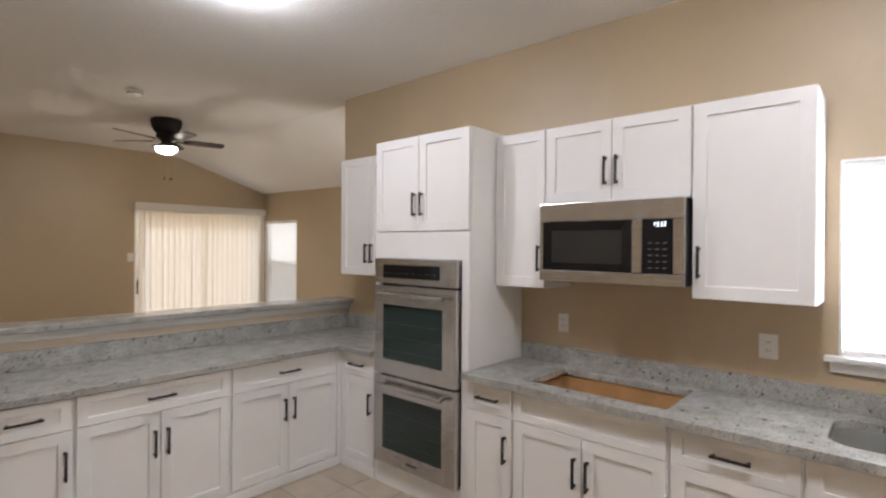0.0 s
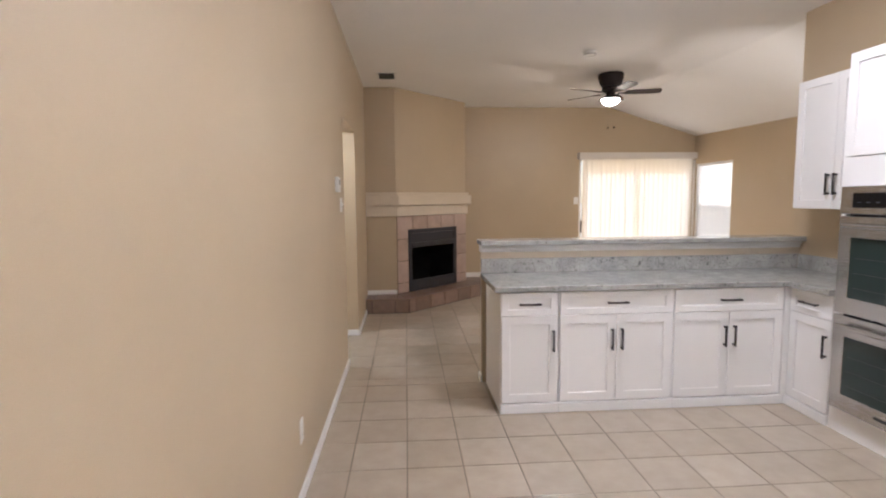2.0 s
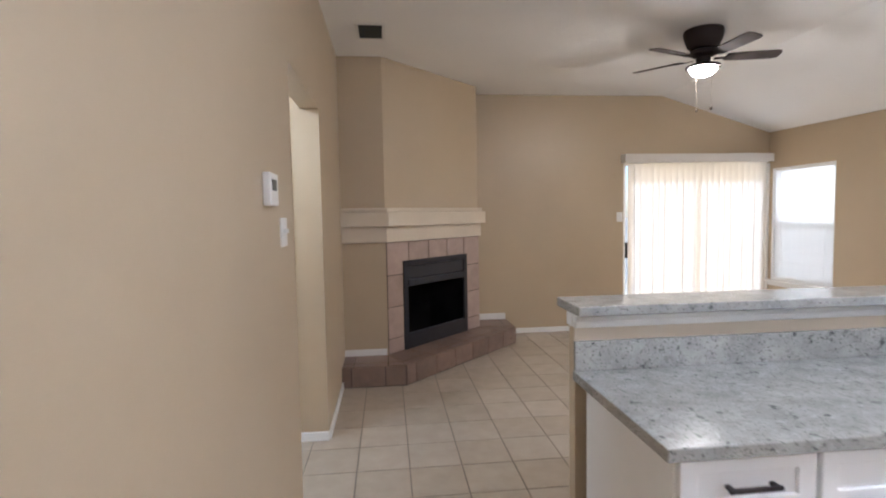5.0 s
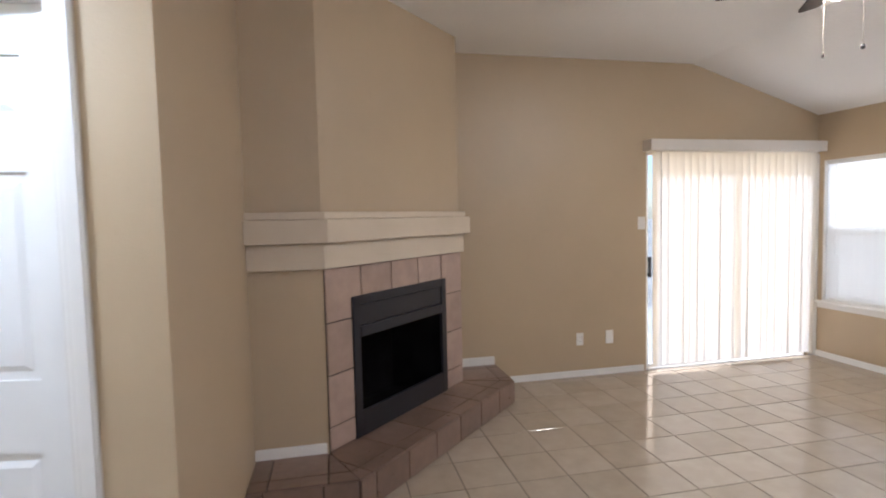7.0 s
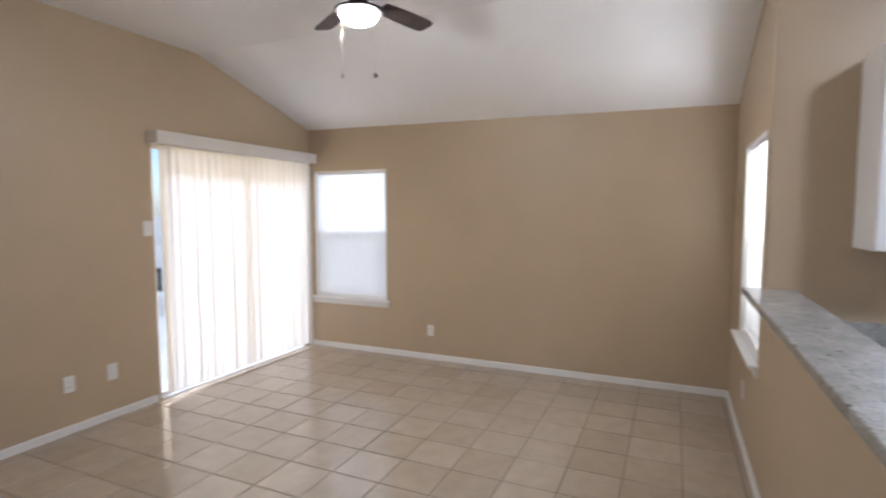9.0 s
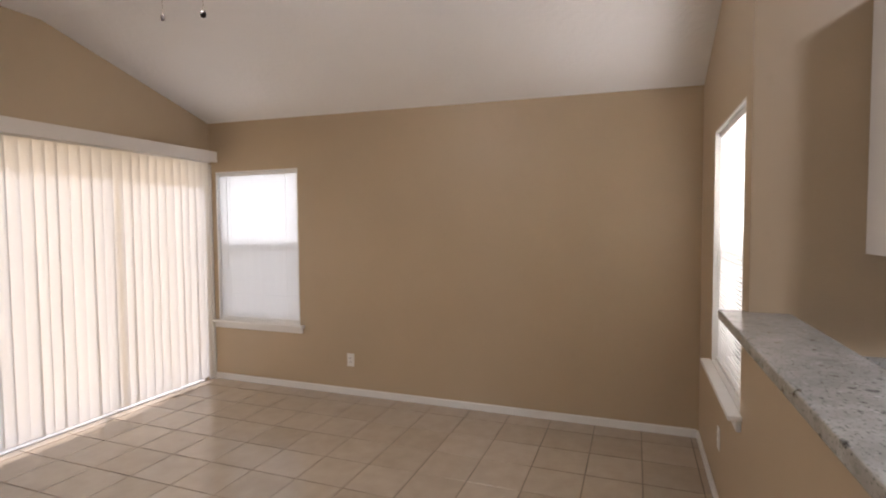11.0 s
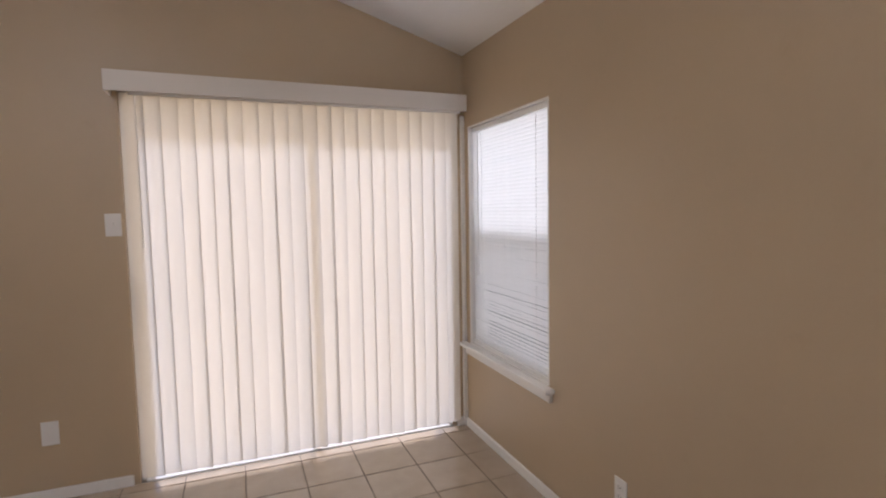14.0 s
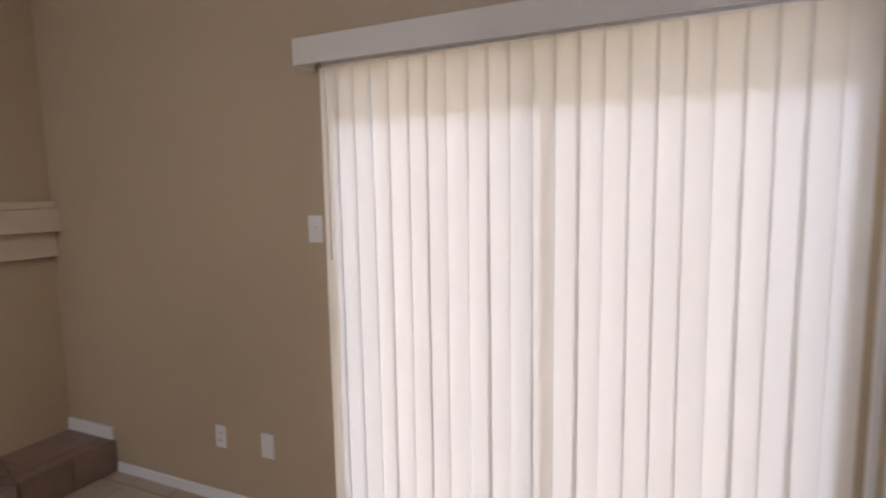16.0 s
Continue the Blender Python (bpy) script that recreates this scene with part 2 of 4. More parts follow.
def lathe(profile, seg=32, axis=None):
    """Turned shape from (radius, z) pairs."""
    bm = bmesh.new()
    rings = []
    for r, z in profile:
        if r < 1e-5:
            rings.append([bm.verts.new((0, 0, z))])
        else:
            rings.append([bm.verts.new((r * math.cos(2 * math.pi * i / seg), r * math.sin(2 * math.pi * i / seg), z)) for i in range(seg)])
    for a, b in zip(rings, rings[1:]):
        for i in range(seg):
            j = (i + 1) % seg
            q = [a[i % len(a)], a[j % len(a)], b[j % len(b)], b[i % len(b)]]
            q = list(dict.fromkeys(q))
            if len(q) > 2:
                bm.faces.new(q)
    bmesh.ops.recalc_face_normals(bm, faces=bm.faces)
    if axis:
        bmesh.ops.transform(bm, matrix=axis, verts=bm.verts)
    return bm


def prism(points, z0, z1):
    bm = bmesh.new()
    lo = [bm.verts.new((x, y, z0)) for x, y in points]
    hi = [bm.verts.new((x, y, z1)) for x, y in points]
    n = len(points)
    bm.faces.new(lo[::-1])
    bm.faces.new(hi)
    for i in range(n):
        bm.faces.new((lo[i], lo[(i + 1) % n], hi[(i + 1) % n], hi[i]))
    bmesh.ops.recalc_face_normals(bm, faces=bm.faces)
    return bm


def mesh_of(name, bm, mat, smooth=False):
    me = bpy.data.meshes.new(name)
    bm.normal_update()
    bm.to_mesh(me)
    bm.free()
    me.materials.append(mat)
    if smooth:
        for p in me.polygons:
            p.use_smooth = True
        me.set_sharp_from_angle(angle=radians(35))
    return me


def solid(name, bm, mat, smooth=False):
    return new(name, mesh_of(name, bm, mat, smooth))


def part(name, bm, mat, parent, label="", smooth=False, m=None):
    ob = solid(name, bm, mat, smooth)
    ob.parent = parent
    if m is not None:
        ob.matrix_basis = m
    return tagged(ob, label)


def thing(name, m, label, category, group=""):
    ob = new(name)
    ob.empty_display_size = 0.1
    ob.matrix_basis = m
    return tagged(ob, label, category, group)


def structure(name, bm, mat, label, category, smooth=False):
    return tagged(solid(name, bm, mat, smooth), label, category, kind="structure")


def wall_rows(axis, at0, at1, a0, a1, z0, z1, holes):
    """Boxes of a wall from a0 to a1 with rectangular holes (h0, h1, hz0, hz1)."""
    rows, cur = [], a0
    def put(p, q, r, s):
        if q - p > 1e-6 and s - r > 1e-6:
            rows.append((p, q, at0, at1, r, s) if axis == "x" else (at0, at1, p, q, r, s))
    for h0, h1, hz0, hz1 in sorted(holes):
        put(cur, h0, z0, z1)
        put(h0, h1, z0, hz0)
        put(h0, h1, hz1, z1)
        cur = h1
    put(cur, a1, z0, z1)
    return boxes(*rows)


# ---- large structure ----
SL = (2.24, 4.12, 0.0, 2.13)              # slider opening on the north wall
WE = (3.985, 4.93, 0.585, 2.015)           # window of the east wall
WS = (2.75, 3.64, 0.69, 2.015)             # window of the south wall
WK = (-3.86, -2.90, 1.13, 2.01)           # kitchen window
HALL = (1.155, 2.185, 0.0, 2.19)

structure("wall_west", wall_rows("y", WL - T, WL, YB, YN, 0, ZC, [HALL]), TAN, "tan painted plaster wall with a cased hall opening", "wall")
structure("wall_north", wall_rows("x", YN, YN + 0.15, WL - T, XE + 0.15, 0, ZC, [SL]), TAN, "tan painted plaster wall around the sliding door", "wall")
structure("wall_east", wall_rows("y", XE, XE + 0.15, YS - 0.15, YN, 0, ZC, [WE]), TAN, "tan painted plaster wall with one blinded window", "wall")
structure("wall_south", wall_rows("x", YS - 0.15, YS, XK, XE, 0, ZC, [WS]), TAN, "tan painted plaster wall with one tall window", "wall")
structure("wall_kitchen", wall_rows("y", XK, XK + 0.15, YB, YS - 0.15, 0, ZC, [WK]), TAN, "tan painted kitchen wall behind white cabinets", "wall")
structure("wall_back", boxes((WL - T, XK + 0.15, YB - T, YB, 0, ZC)), TAN, "plain tan wall closing the kitchen", "wall")
structure("wall_half", boxes((-0.03, XK, 0.635, YS, 0, 1.104)), TAN, "low tan plaster wall carrying the granite bar", "half wall")

# flat to the ridge line, then falling to the east wall, a little lower at its south end
bm = boxes((WL - T, RIDGE_X, YB - T, YN + 0.15, ZC, ZC + 0.2))
rows = []
for k in range(9):
    y = YS - 0.15 + (YN + 0.30 - YS) * k / 8
    ze = 2.395 + (2.440 - 2.365) * k / 8
    rows.append([bm.verts.new(p) for p in ((RIDGE_X, y, ZC), (XE + 0.15, y, ze - 0.03), (XE + 0.15, y, ZC + 0.2), (RIDGE_X, y, ZC + 0.2))])
for p, q in zip(rows, rows[1:]):
    for i in (0, 1, 2):
        bm.faces.new((p[i], p[i + 1], q[i + 1], q[i]))
bm.faces.new(rows[0])
bm.faces.new(rows[-1])
bmesh.ops.recalc_face_normals(bm, faces=bm.faces)
structure("ceiling", bm, CEIL, "white knockdown ceiling, flat with one sloped side", "ceiling")

# hall beyond the opening
HX, HY0, HY1, HZ = -2.75, 1.08, 2.185, 2.42
HD = (-2.19, -1.412, 0.0, 2.14)
structure("wall_hall_north", wall_rows("x", HY1, HY1 + T, HX, WL - T, 0, HZ, [HD]), TAN, "tan hall wall beside a white door", "wall")
structure("wall_hall_south", boxes((HX, WL - T, HY0 - T, HY0, 0, HZ)), TAN, "plain tan hall wall", "wall")
structure("wall_hall_west", boxes((HX - T, HX, HY0 - T, HY1 + T, 0, HZ)), TAN, "plain tan hall end wall", "wall")
structure("ceiling_hall", boxes((HX - T, WL - T, HY0 - T, HY1 + T, HZ, HZ + 0.1)), CEIL, "white textured hall ceiling", "ceiling")
structure("closet_back", boxes((-2.3, -1.3, 2.6, 2.68, 0, 2.42)), TAN, "plain wall behind the hall door", "wall")

# outside
ground = structure("ground", boxes((-150, 150, -150, 150, -0.35, -0.16)), SOIL, "dry sandy ground around the house", "ground")
structure("patio", boxes((1.0, 5.4, YN + 0.15, YN + 3.2, -0.16, -0.03)), CONCRETE, "bare concrete patio slab outside the door", "patio")
# unseen eave, its reach set so the sun's shade edge crosses the vanes
structure("roof_eave", boxes((-1.5, 4.9, YN + 0.15, YN + 0.385, 2.44, 2.56)), SOFFIT, "unseen tan eave added to shade the vane tops", "eave")


# ---- baseboards and trim ----
def board(name, x0, x1, y0, y1, z0=0.0, h=0.06, label="white painted wooden baseboard along the wall"):
    along_x = (x1 - x0) > (y1 - y0)
    bm = boxes((x0, x1, y0, y1, z0, z0 + h))
    top = [e for e in bm.edges if all(v.co.z > z0 + h - 1e-4 for v in e.verts)]
    bmesh.ops.bevel(bm, geom=top, offset=0.006, segments=2, affect='EDGES')
    return structure(name, bm, WHITE, label, "baseboard")


B = 0.014
FX0, FX1, FC = -0.755, 0.302, 4.325            # fireplace face runs from x FX0 to FX1 on y = x + FC
HEARTH_Z = 0.185
board("baseboard_1", WL, WL + B, YB, HALL[0] - 0.012)
board("baseboard_2", WL, WL + B, HALL[1] + 0.012, 3.20)
board("baseboard_3", 0.725, SL[0] - 0.03, YN - B, YN)
board("baseboard_4", XE - B, XE, YS + B, YN)
board("baseboard_5", -0.044, XE - B, YS, YS + B)
board("baseboard_6", -0.044, -0.03, 0.61, YS)
board("baseboard_7", WL, FX0 - 0.01, FX0 + FC - B, FX0 + FC, HEARTH_Z, 0.06)
board("baseboard_8", FX1, 0.70, YN - B, YN, HEARTH_Z, 0.075)
board("baseboard_9", WL - T, WL + 0.0, HALL[1] - B, HALL[1])
board("baseboard_10", HX, -1.352 + 0.0, HY0, HY0 + B)
board("baseboard_11", -1.345, WL - T, HY1 - B, HY1)
board("baseboard_12", WL, XK, YB, YB + B)
board("baseboard_13", SL[1] + 0.02, XE - B, YN - B, YN)


# ---- sliding door with vertical blinds ----
def slider():
    x0, x1, z0, z1 = SL
    d = tagged(new("door_1"), "white framed glass sliding patio door behind blinds", "sliding door", kind="structure")
    y = YN + 0.05
    f = 0.028
    part("door_frame", join(*[rbox(*r) for r in ((x0, x0 + f, y - 0.02, y + 0.08, 0, z1), (x1 - f, x1, y - 0.02, y + 0.08, 0, z1),
         (x0 + f, x1 - f, y - 0.02, y + 0.08, z1 - f, z1), (x0 + f, x1 - f, YN + 0.001, YN + 0.149, -0.1, 0.010))]), WHITE, d, "white aluminium outer frame")
    mid = (x0 + x1) / 2
    for i, (a, b, yy) in enumerate(((x0 + f, mid + 0.016, y), (mid - 0.016, x1 - f, y + 0.035))):
        s, sb = 0.026, 0.03
        leaf = part("sliding_leaf", join(*[rbox(*r) for r in ((a, a + s, yy, yy + 0.03, 0.011, z1 - f), (b - s, b, yy, yy + 0.03, 0.011, z1 - f),
             (a + s, b - s, yy, yy + 0.03, z1 - f - s, z1 - f), (a + s, b - s, yy, yy + 0.03, 0.011, 0.011 + sb))]), WHITE, d, "white sliding leaf frame")
        g = part("pane", boxes((a + s, b - s, yy + 0.012, yy + 0.018, 0.011 + sb, z1 - f - s)), GLASS, leaf, "clear glass pane")
        g.visible_shadow = False
        if i == 0:
            part("handle", join(rbox(a + 0.012, a + 0.04, yy - 0.035, yy - 0.02, 0.90, 1.10, 0.005), rbox(a + 0.018, a + 0.034, yy - 0.022, yy, 0.91, 0.94),
                 rbox(a + 0.018, a + 0.034, yy - 0.022, yy, 1.06, 1.09)), DARKM, leaf, "dark metal pull handle")


slider()
# added white strip imitating the bright line of light leaking past the last vane
structure("leak_strip_corner", boxes((XE - 0.026, XE - 0.002, YN - 0.026, YN - 0.002, 0.0, 2.09)), WHITE, "narrow white strip standing in for light leaking beside the patio door", "trim")


def vertical_blind():
    x0, x1 = 2.205, XE - 0.03
    ztop, zbot, yf, yb = 2.205, 2.100, 4.872, YN
    b = thing("vertical_blind", pose(0, 0, 0), "closed ivory vertical vane blind with a boxed valance", "blind")
    part("valance", join(rbox(x0, x1, yf, yf + 0.012, zbot, ztop, 0.003), rbox(x0, x0 + 0.012, yf + 0.012, yb, zbot, ztop, 0.003),
         rbox(x0 + 0.012, x1, yf + 0.012, yb, ztop - 0.012, ztop, 0.003)), VALANCE, b, "pale vinyl covered valance box")
    part("headrail", rbox(2.30, x1 - 0.02, 4.93, 4.972, 2.10, 2.145, 0.003), WHITE, b, "white aluminium headrail")
    # one vane: shallow curve across its width
    n, w, h = 6, 0.094, 2.056
    def vane_mesh(curl):
        bm = bmesh.new()
        rows = []
        for z in (0.0, -h * 0.33, -h * 0.66, -h):
            rows.append([bm.verts.new((w * (i / n - 0.5), curl * (1 - (2 * i / n - 1) ** 2), z)) for i in range(n + 1)])
        for p, q in zip(rows, rows[1:]):
            for i in range(n):
                bm.faces.new((p[i], p[i + 1], q[i + 1], q[i]))
        return mesh_of("vane", bm, VANE, True)
    meshes = [vane_mesh(c) for c in (0.0045, 0.0065, 0.0035)]
    xs = np.arange(2.318, 4.12, 0.081)
    for i, x in enumerate(xs):
        v = new("vane", meshes[(i * 7) % 3])
        v.parent = b
        turn = -9 + random.uniform(-2.5, 2.5) - (6 if i in (3, 11, 12, 17) else 0)
        v.matrix_basis = pose(x + random.uniform(-.003, .003), 4.951, 2.102, random.uniform(-.25, .25), random.uniform(-.25, .25), turn)
    part("wand", lathe([(0, 0), (0.004, 0), (0.004, -0.72), (0.006, -0.73), (0.006, -0.78), (0, -0.785)], 10, pose(2.335, 4.905, 2.09)), WHITE, b, "thin white tilt wand")


VALANCE = surface("pale_vinyl_valance", (0.70, 0.66, 0.60), 0.45, var=0.02, bump_s=0.05)
vertical_blind()


# ---- single-hung windows with mini blinds ----
def window(name, m, w, h, label, sill_over=0.05, sill_left=None):
    """Local frame: x along the wall, -y into the room, wall face at y = 0, sill at z = 0."""
    win = tagged(new(name), label, "window", kind="structure")
    win.matrix_basis = m
    f, y0 = 0.04, 0.075
    part("window_frame", join(*[rbox(*r) for r in ((0, f, y0, y0 + 0.06, 0, h), (w - f, w, y0, y0 + 0.06, 0, h), (f, w - f, y0, y0 + 0.06, h - f, h),
         (f, w - f, y0, y0 + 0.06, 0, f), (f, w - f, y0 + 0.01, y0 + 0.05, h * 0.5 - 0.022, h * 0.5 + 0.022))]), WHITE, win, "white vinyl window frame")
    for a, b in ((f, h * 0.5 - 0.022), (h * 0.5 + 0.022, h - f)):
        g = part("pane", boxes((f, w - f, y0 + 0.027, y0 + 0.033, a, b)), GLASS, win, "clear glass pane")
        g.visible_shadow = False
    part("insect_screen", boxes((f, w - f, y0 + 0.058, y0 + 0.060, f, h * 0.5 + 0.02)), SCREEN, win, "grey mesh screen on the lower sash")
    jamb = join(*[boxes(r) for r in ((0, 0.012, 0.0, y0, 0, h), (w - 0.012, w, 0.0, y0, 0, h), (0.012, w - 0.012, 0.0, y0, h - 0.012, h))])
    part("jamb_lining", jamb, WHITE, win, "white painted jamb lining")
    l = -sill_over if sill_left is None else sill_left
    part("window_sill", join(rbox(l, w + sill_over, -0.055, 0.0, -0.025, 0.0, 0.006), rbox(0.0125, w - 0.0125, -0.0005, y0, -0.02, 0.004, 0.001, 1),
         rbox(l + 0.02, w + sill_over - 0.02, -0.02, 0.0, -0.075, -0.025, 0.005)), WHITE, win, "white wooden sill with apron")
    return win


def mini_blind(m, w, h, label):
    b = thing("mini_blind", m, label, "blind")
    part("headrail", rbox(0.016, w - 0.016, 0.018, 0.05, h - 0.045, h - 0.013, 0.003), WHITE, b, "white steel headrail")
    n = int((h - 0.08) / 0.0205)
    bm = bmesh.new()
    sw = 0.026
    a = radians(113)
    rows = []
    for k in range(4):
        u = k / 3 - 0.5
        bow = 0.0018 * (1 - (2 * u) ** 2)
        rows.append((0.034 + sw * u * math.cos(a) - bow * math.sin(a), sw * u * math.sin(a) + bow * math.cos(a)))
    vs = [[bm.verts.new((x, y, z)) for x in (0.0145, w - 0.0145)] for y, z in rows]
    for p, q in zip(vs, vs[1:]):
        bm.faces.new((p[0], p[1], q[1], q[0]))
    me = mesh_of("slat", bm, SLAT, True)
    for i in range(n):
        s = new("slat", me)
        s.parent = b
        s.matrix_basis = pose(0, 0, 0.036 + i * (h - 0.092) / (n - 1), random.uniform(-1.5, 1.5), random.uniform(-0.05, 0.05), 0)
    part("bottom_rail", rbox(0.014, w - 0.014, 0.022, 0.046, 0.001, 0.027, 0.003), WHITE, b, "white bottom rail")
    for fx in (0.16, 0.84):
        part("ladder_cord", boxes((w * fx - 0.0012, w * fx + 0.0012, 0.0195, 0.021, 0.02, h - 0.045)), WHITE, b)
    part("wand", lathe([(0, 0), (0.0035, 0), (0.0035, -h * 0.62), (0.005, -h * 0.63), (0, -h * 0.64)], 8, pose(0.12, 0.010, h - 0.05)), WHITE, b, "clear tilt wand")
    return b


def win_and_blind(name, m, w, h, label, blabel, **kw):
    window(name, m, w, h, label, **kw)
    mini_blind(m, w, h, blabel)


# east wall: local x runs north to south
win_and_blind("window_1", pose(XE, WE[1], WE[2], 0, 0, -90), WE[1] - WE[0], WE[3] - WE[2], "white single-hung window in the corner by the door", "white mini blind, closed, in the corner window", sill_left=-0.06)
win_and_blind("window_2", pose(WS[1], YS, WS[2], 0, 0, 180), WS[1] - WS[0], WS[3] - WS[2], "white single-hung window beside the granite bar", "white mini blind, closed, beside the bar")
win_and_blind("window_3", pose(XK, WK[1], WK[2], 0, 0, -90), WK[1] - WK[0], WK[3] - WK[2], "white single-hung window above the kitchen sink", "white mini blind, closed, above the sink")


# ---- kitchen ----
def slab(outer, holes, z0, z1):
    """A flat slab with holes through it."""
    bm = bmesh.new()
    def loop(pts):
        vs = [bm.verts.new((x, y, z1)) for x, y in pts]
        return [bm.edges.new((vs[i], vs[(i + 1) % len(vs)])) for i in range(len(vs))]
    edges = loop(outer)
    for h in holes:
        edges += loop(h)
    bmesh.ops.triangle_fill(bm, use_beauty=True, use_dissolve=True, edges=edges)
    bmesh.ops.recalc_face_normals(bm, faces=bm.faces)
    if bm.faces and sum(f.normal.z for f in bm.faces) < 0:
        bmesh.ops.reverse_faces(bm, faces=bm.faces)
    ext = bmesh.ops.extrude_face_region(bm, geom=list(bm.faces))
    for v in (e for e in ext["geom"] if isinstance(e, bmesh.types.BMVert)):
        v.co.z = z0
    bmesh.ops.recalc_face_normals(bm, faces=bm.faces)
    return bm


def rect(x0, x1, y0, y1, r=0.0, seg=5):
    if not r:
        return [(x0, y0), (x1, y0), (x1, y1), (x0, y1)]
    out = []
    for cx, cy, a0 in ((x1 - r, y0 + r, -90), (x1 - r, y1 - r, 0), (x0 + r, y1 - r, 90), (x0 + r, y0 + r, 180)):
        out += [(cx + r * math.cos(radians(a0 + 90 * i / seg)), cy + r * math.sin(radians(a0 + 90 * i / seg))) for i in range(seg + 1)]
    return out


def edge_round(ob, w=0.004):
    md = ob.modifiers.new("eased", 'BEVEL')
    md.width, md.segments, md.limit_method, md.angle_limit = w, 2, 'ANGLE', radians(40)


def frame_bm(x0, x1, z0, z1, hole, y0, y1):
    """An upright plate with one rectangular hole."""
    bm = slab(rect(x0, x1, z0, z1), [rect(*hole)], y0, y1)
    bmesh.ops.transform(bm, matrix=Matrix(((1, 0, 0, 0), (0, 0, 1, 0), (0, 1, 0, 0), (0, 0, 0, 1))), verts=bm.verts)
    bmesh.ops.recalc_face_normals(bm, faces=bm.faces)
    return bm


def pull(parent, x, z, y, length=0.15, upright=True, label="dark bronze bar pull"):
    half = length / 2
    posts = [rbox(-0.006, 0.006, -0.026, 0.0, s * (half - 0.012) - 0.007, s * (half - 0.012) + 0.007, 0.002, 1) for s in (-1, 1)]
    bar = rbox(-0.0065, 0.0065, -0.034, -0.023, -half, half, 0.003, 2)
    bm = join(bar, *posts)
    m = Matrix.Identity(4) if upright else pose(0, 0, 0, 0, 90, 0)
    bmesh.ops.transform(bm, matrix=m, verts=bm.verts)
    return part("handle", bm, DARKM, parent, label, m=pose(x, y, z))


def shaker(name, parent, x0, x1, z0, z1, y, rail=0.06, slim=False):
    """Shaker front: frame with a recessed panel; y is its face, it is 20 mm thick."""
    w, h = x1 - x0, z1 - z0
    rz = min(rail, h * 0.27)
    fr = frame_bm(0, w, 0, h, (rail, w - rail, rz, h - rz), 0.0, 0.02)
    ob = part(name, fr, CAB, parent, m=pose(x0, y, z0))
    edge_round(ob, 0.0022)
    bm = boxes((rail - 0.003, w - rail + 0.003, 0.010, 0.019, rz - 0.003, h - rz + 0.003))
    part("panel", bm, CAB, ob)
    return ob


FT = 0.02
def base_cabinet(m, w, label, doors=1, drawer=True, pulls="pair", depth=0.56, height=0.845, hinge="left", false_front=False, group="base cabinets", drawers=0, open_top=False):
    """Local: x to the right seen from the front, front at y = -0.02, back at +depth."""
    c = thing("base_cabinet", m, label, "cabinet", group)
    t = 0.018
    for x in (0.001, w - t):
        part("side_panel", boxes((x, x + t - 0.001, 0, depth, 0.0, height)), CAB, c, "white lacquered side panel")
    part("back_panel", boxes((t, w - t, depth - t, depth, 0.0, height)), CAB, c)
    part("bottom_panel", boxes((t, w - t, 0.002, depth - t, 0.085, 0.085 + t)), CAB, c)
    part("top_rail", boxes((t, w - t, 0.002, 0.03, 0.80, height)), CAB, c)
    if not open_top:
        part("top_panel", boxes((t, w - t, 0.03, depth - t, height - t, height)), CAB, c)
    part("plinth", rbox(0, w, -0.03, -0.001, 0.001, 0.064, 0.004, 2), CAB, c, "white base moulding")
    part("face_frame", join(rbox(0.001, 0.03, -0.001, 0.0015, 0.064, height, 0.0005, 1), rbox(w - 0.03, w - 0.001, -0.001, 0.0015, 0.064, height, 0.0005, 1),
         rbox(0.03, w - 0.03, -0.001, 0.0015, 0.66, 0.70, 0.0005, 1)), CAB, c)
    g, split, mg = 0.004, 0.679, 0.009
    zt = height - 0.006
    if drawers:
        zs = [0.068, 0.29, 0.49, split, zt]
        rows = list(zip(zs[:3], zs[1:4]))
        for a, b in rows:
            d = shaker("drawer_front", c, g, w - g, a + g / 2, b - g / 2, -FT, 0.05)
            pull(d, (w - 2 * g) / 2, (b - a - g) / 2, 0, upright=False)
        doors = 0
    if drawer:
        d = shaker("drawer_front", c, mg, w - mg, split + g / 2, zt, -FT, 0.05)
        if not false_front:
            pull(d, (w - 2 * mg) / 2, (zt - split) / 2, 0, upright=False)
    top = split - g / 2 if drawer else zt
    for i in range(doors):
        a = mg if i == 0 else w / 2 + g / 2
        b = w - mg if i == doors - 1 else w / 2 - g / 2
        d = shaker("door", c, a, b, 0.072, top, -FT)
        dw = b - a
        right = (i == 0) if doors == 2 else hinge == "left"
        pull(d, dw - 0.032 if right else 0.032, top - 0.072 - 0.17, 0)
    return c


def upper_cabinet(m, w, z0, z1, label, doors, depth=0.30, hinge="left", pull_z=None, name="wall_cabinet", group="wall cabinets", top_pull=False):
    c = thing(name, m, label, "cabinet", group)
    part("body", boxes((0.001, w - 0.001, 0.0, depth, z0, z1)), CAB, c, "white lacquered carcass")
    g = 0.003
    for i in range(doors):
        a, b = g + i * (w - g) / doors, (i + 1) * (w - g) / doors
        d = shaker("door", c, a, b, z0 + g, z1 - g, -FT)
        right = (i == 0) if doors == 2 else hinge == "left"
        pull(d, (b - a) - 0.03 if right else 0.03, 0.17 if z1 - z0 > 0.6 else 0.16, 0)
    return c


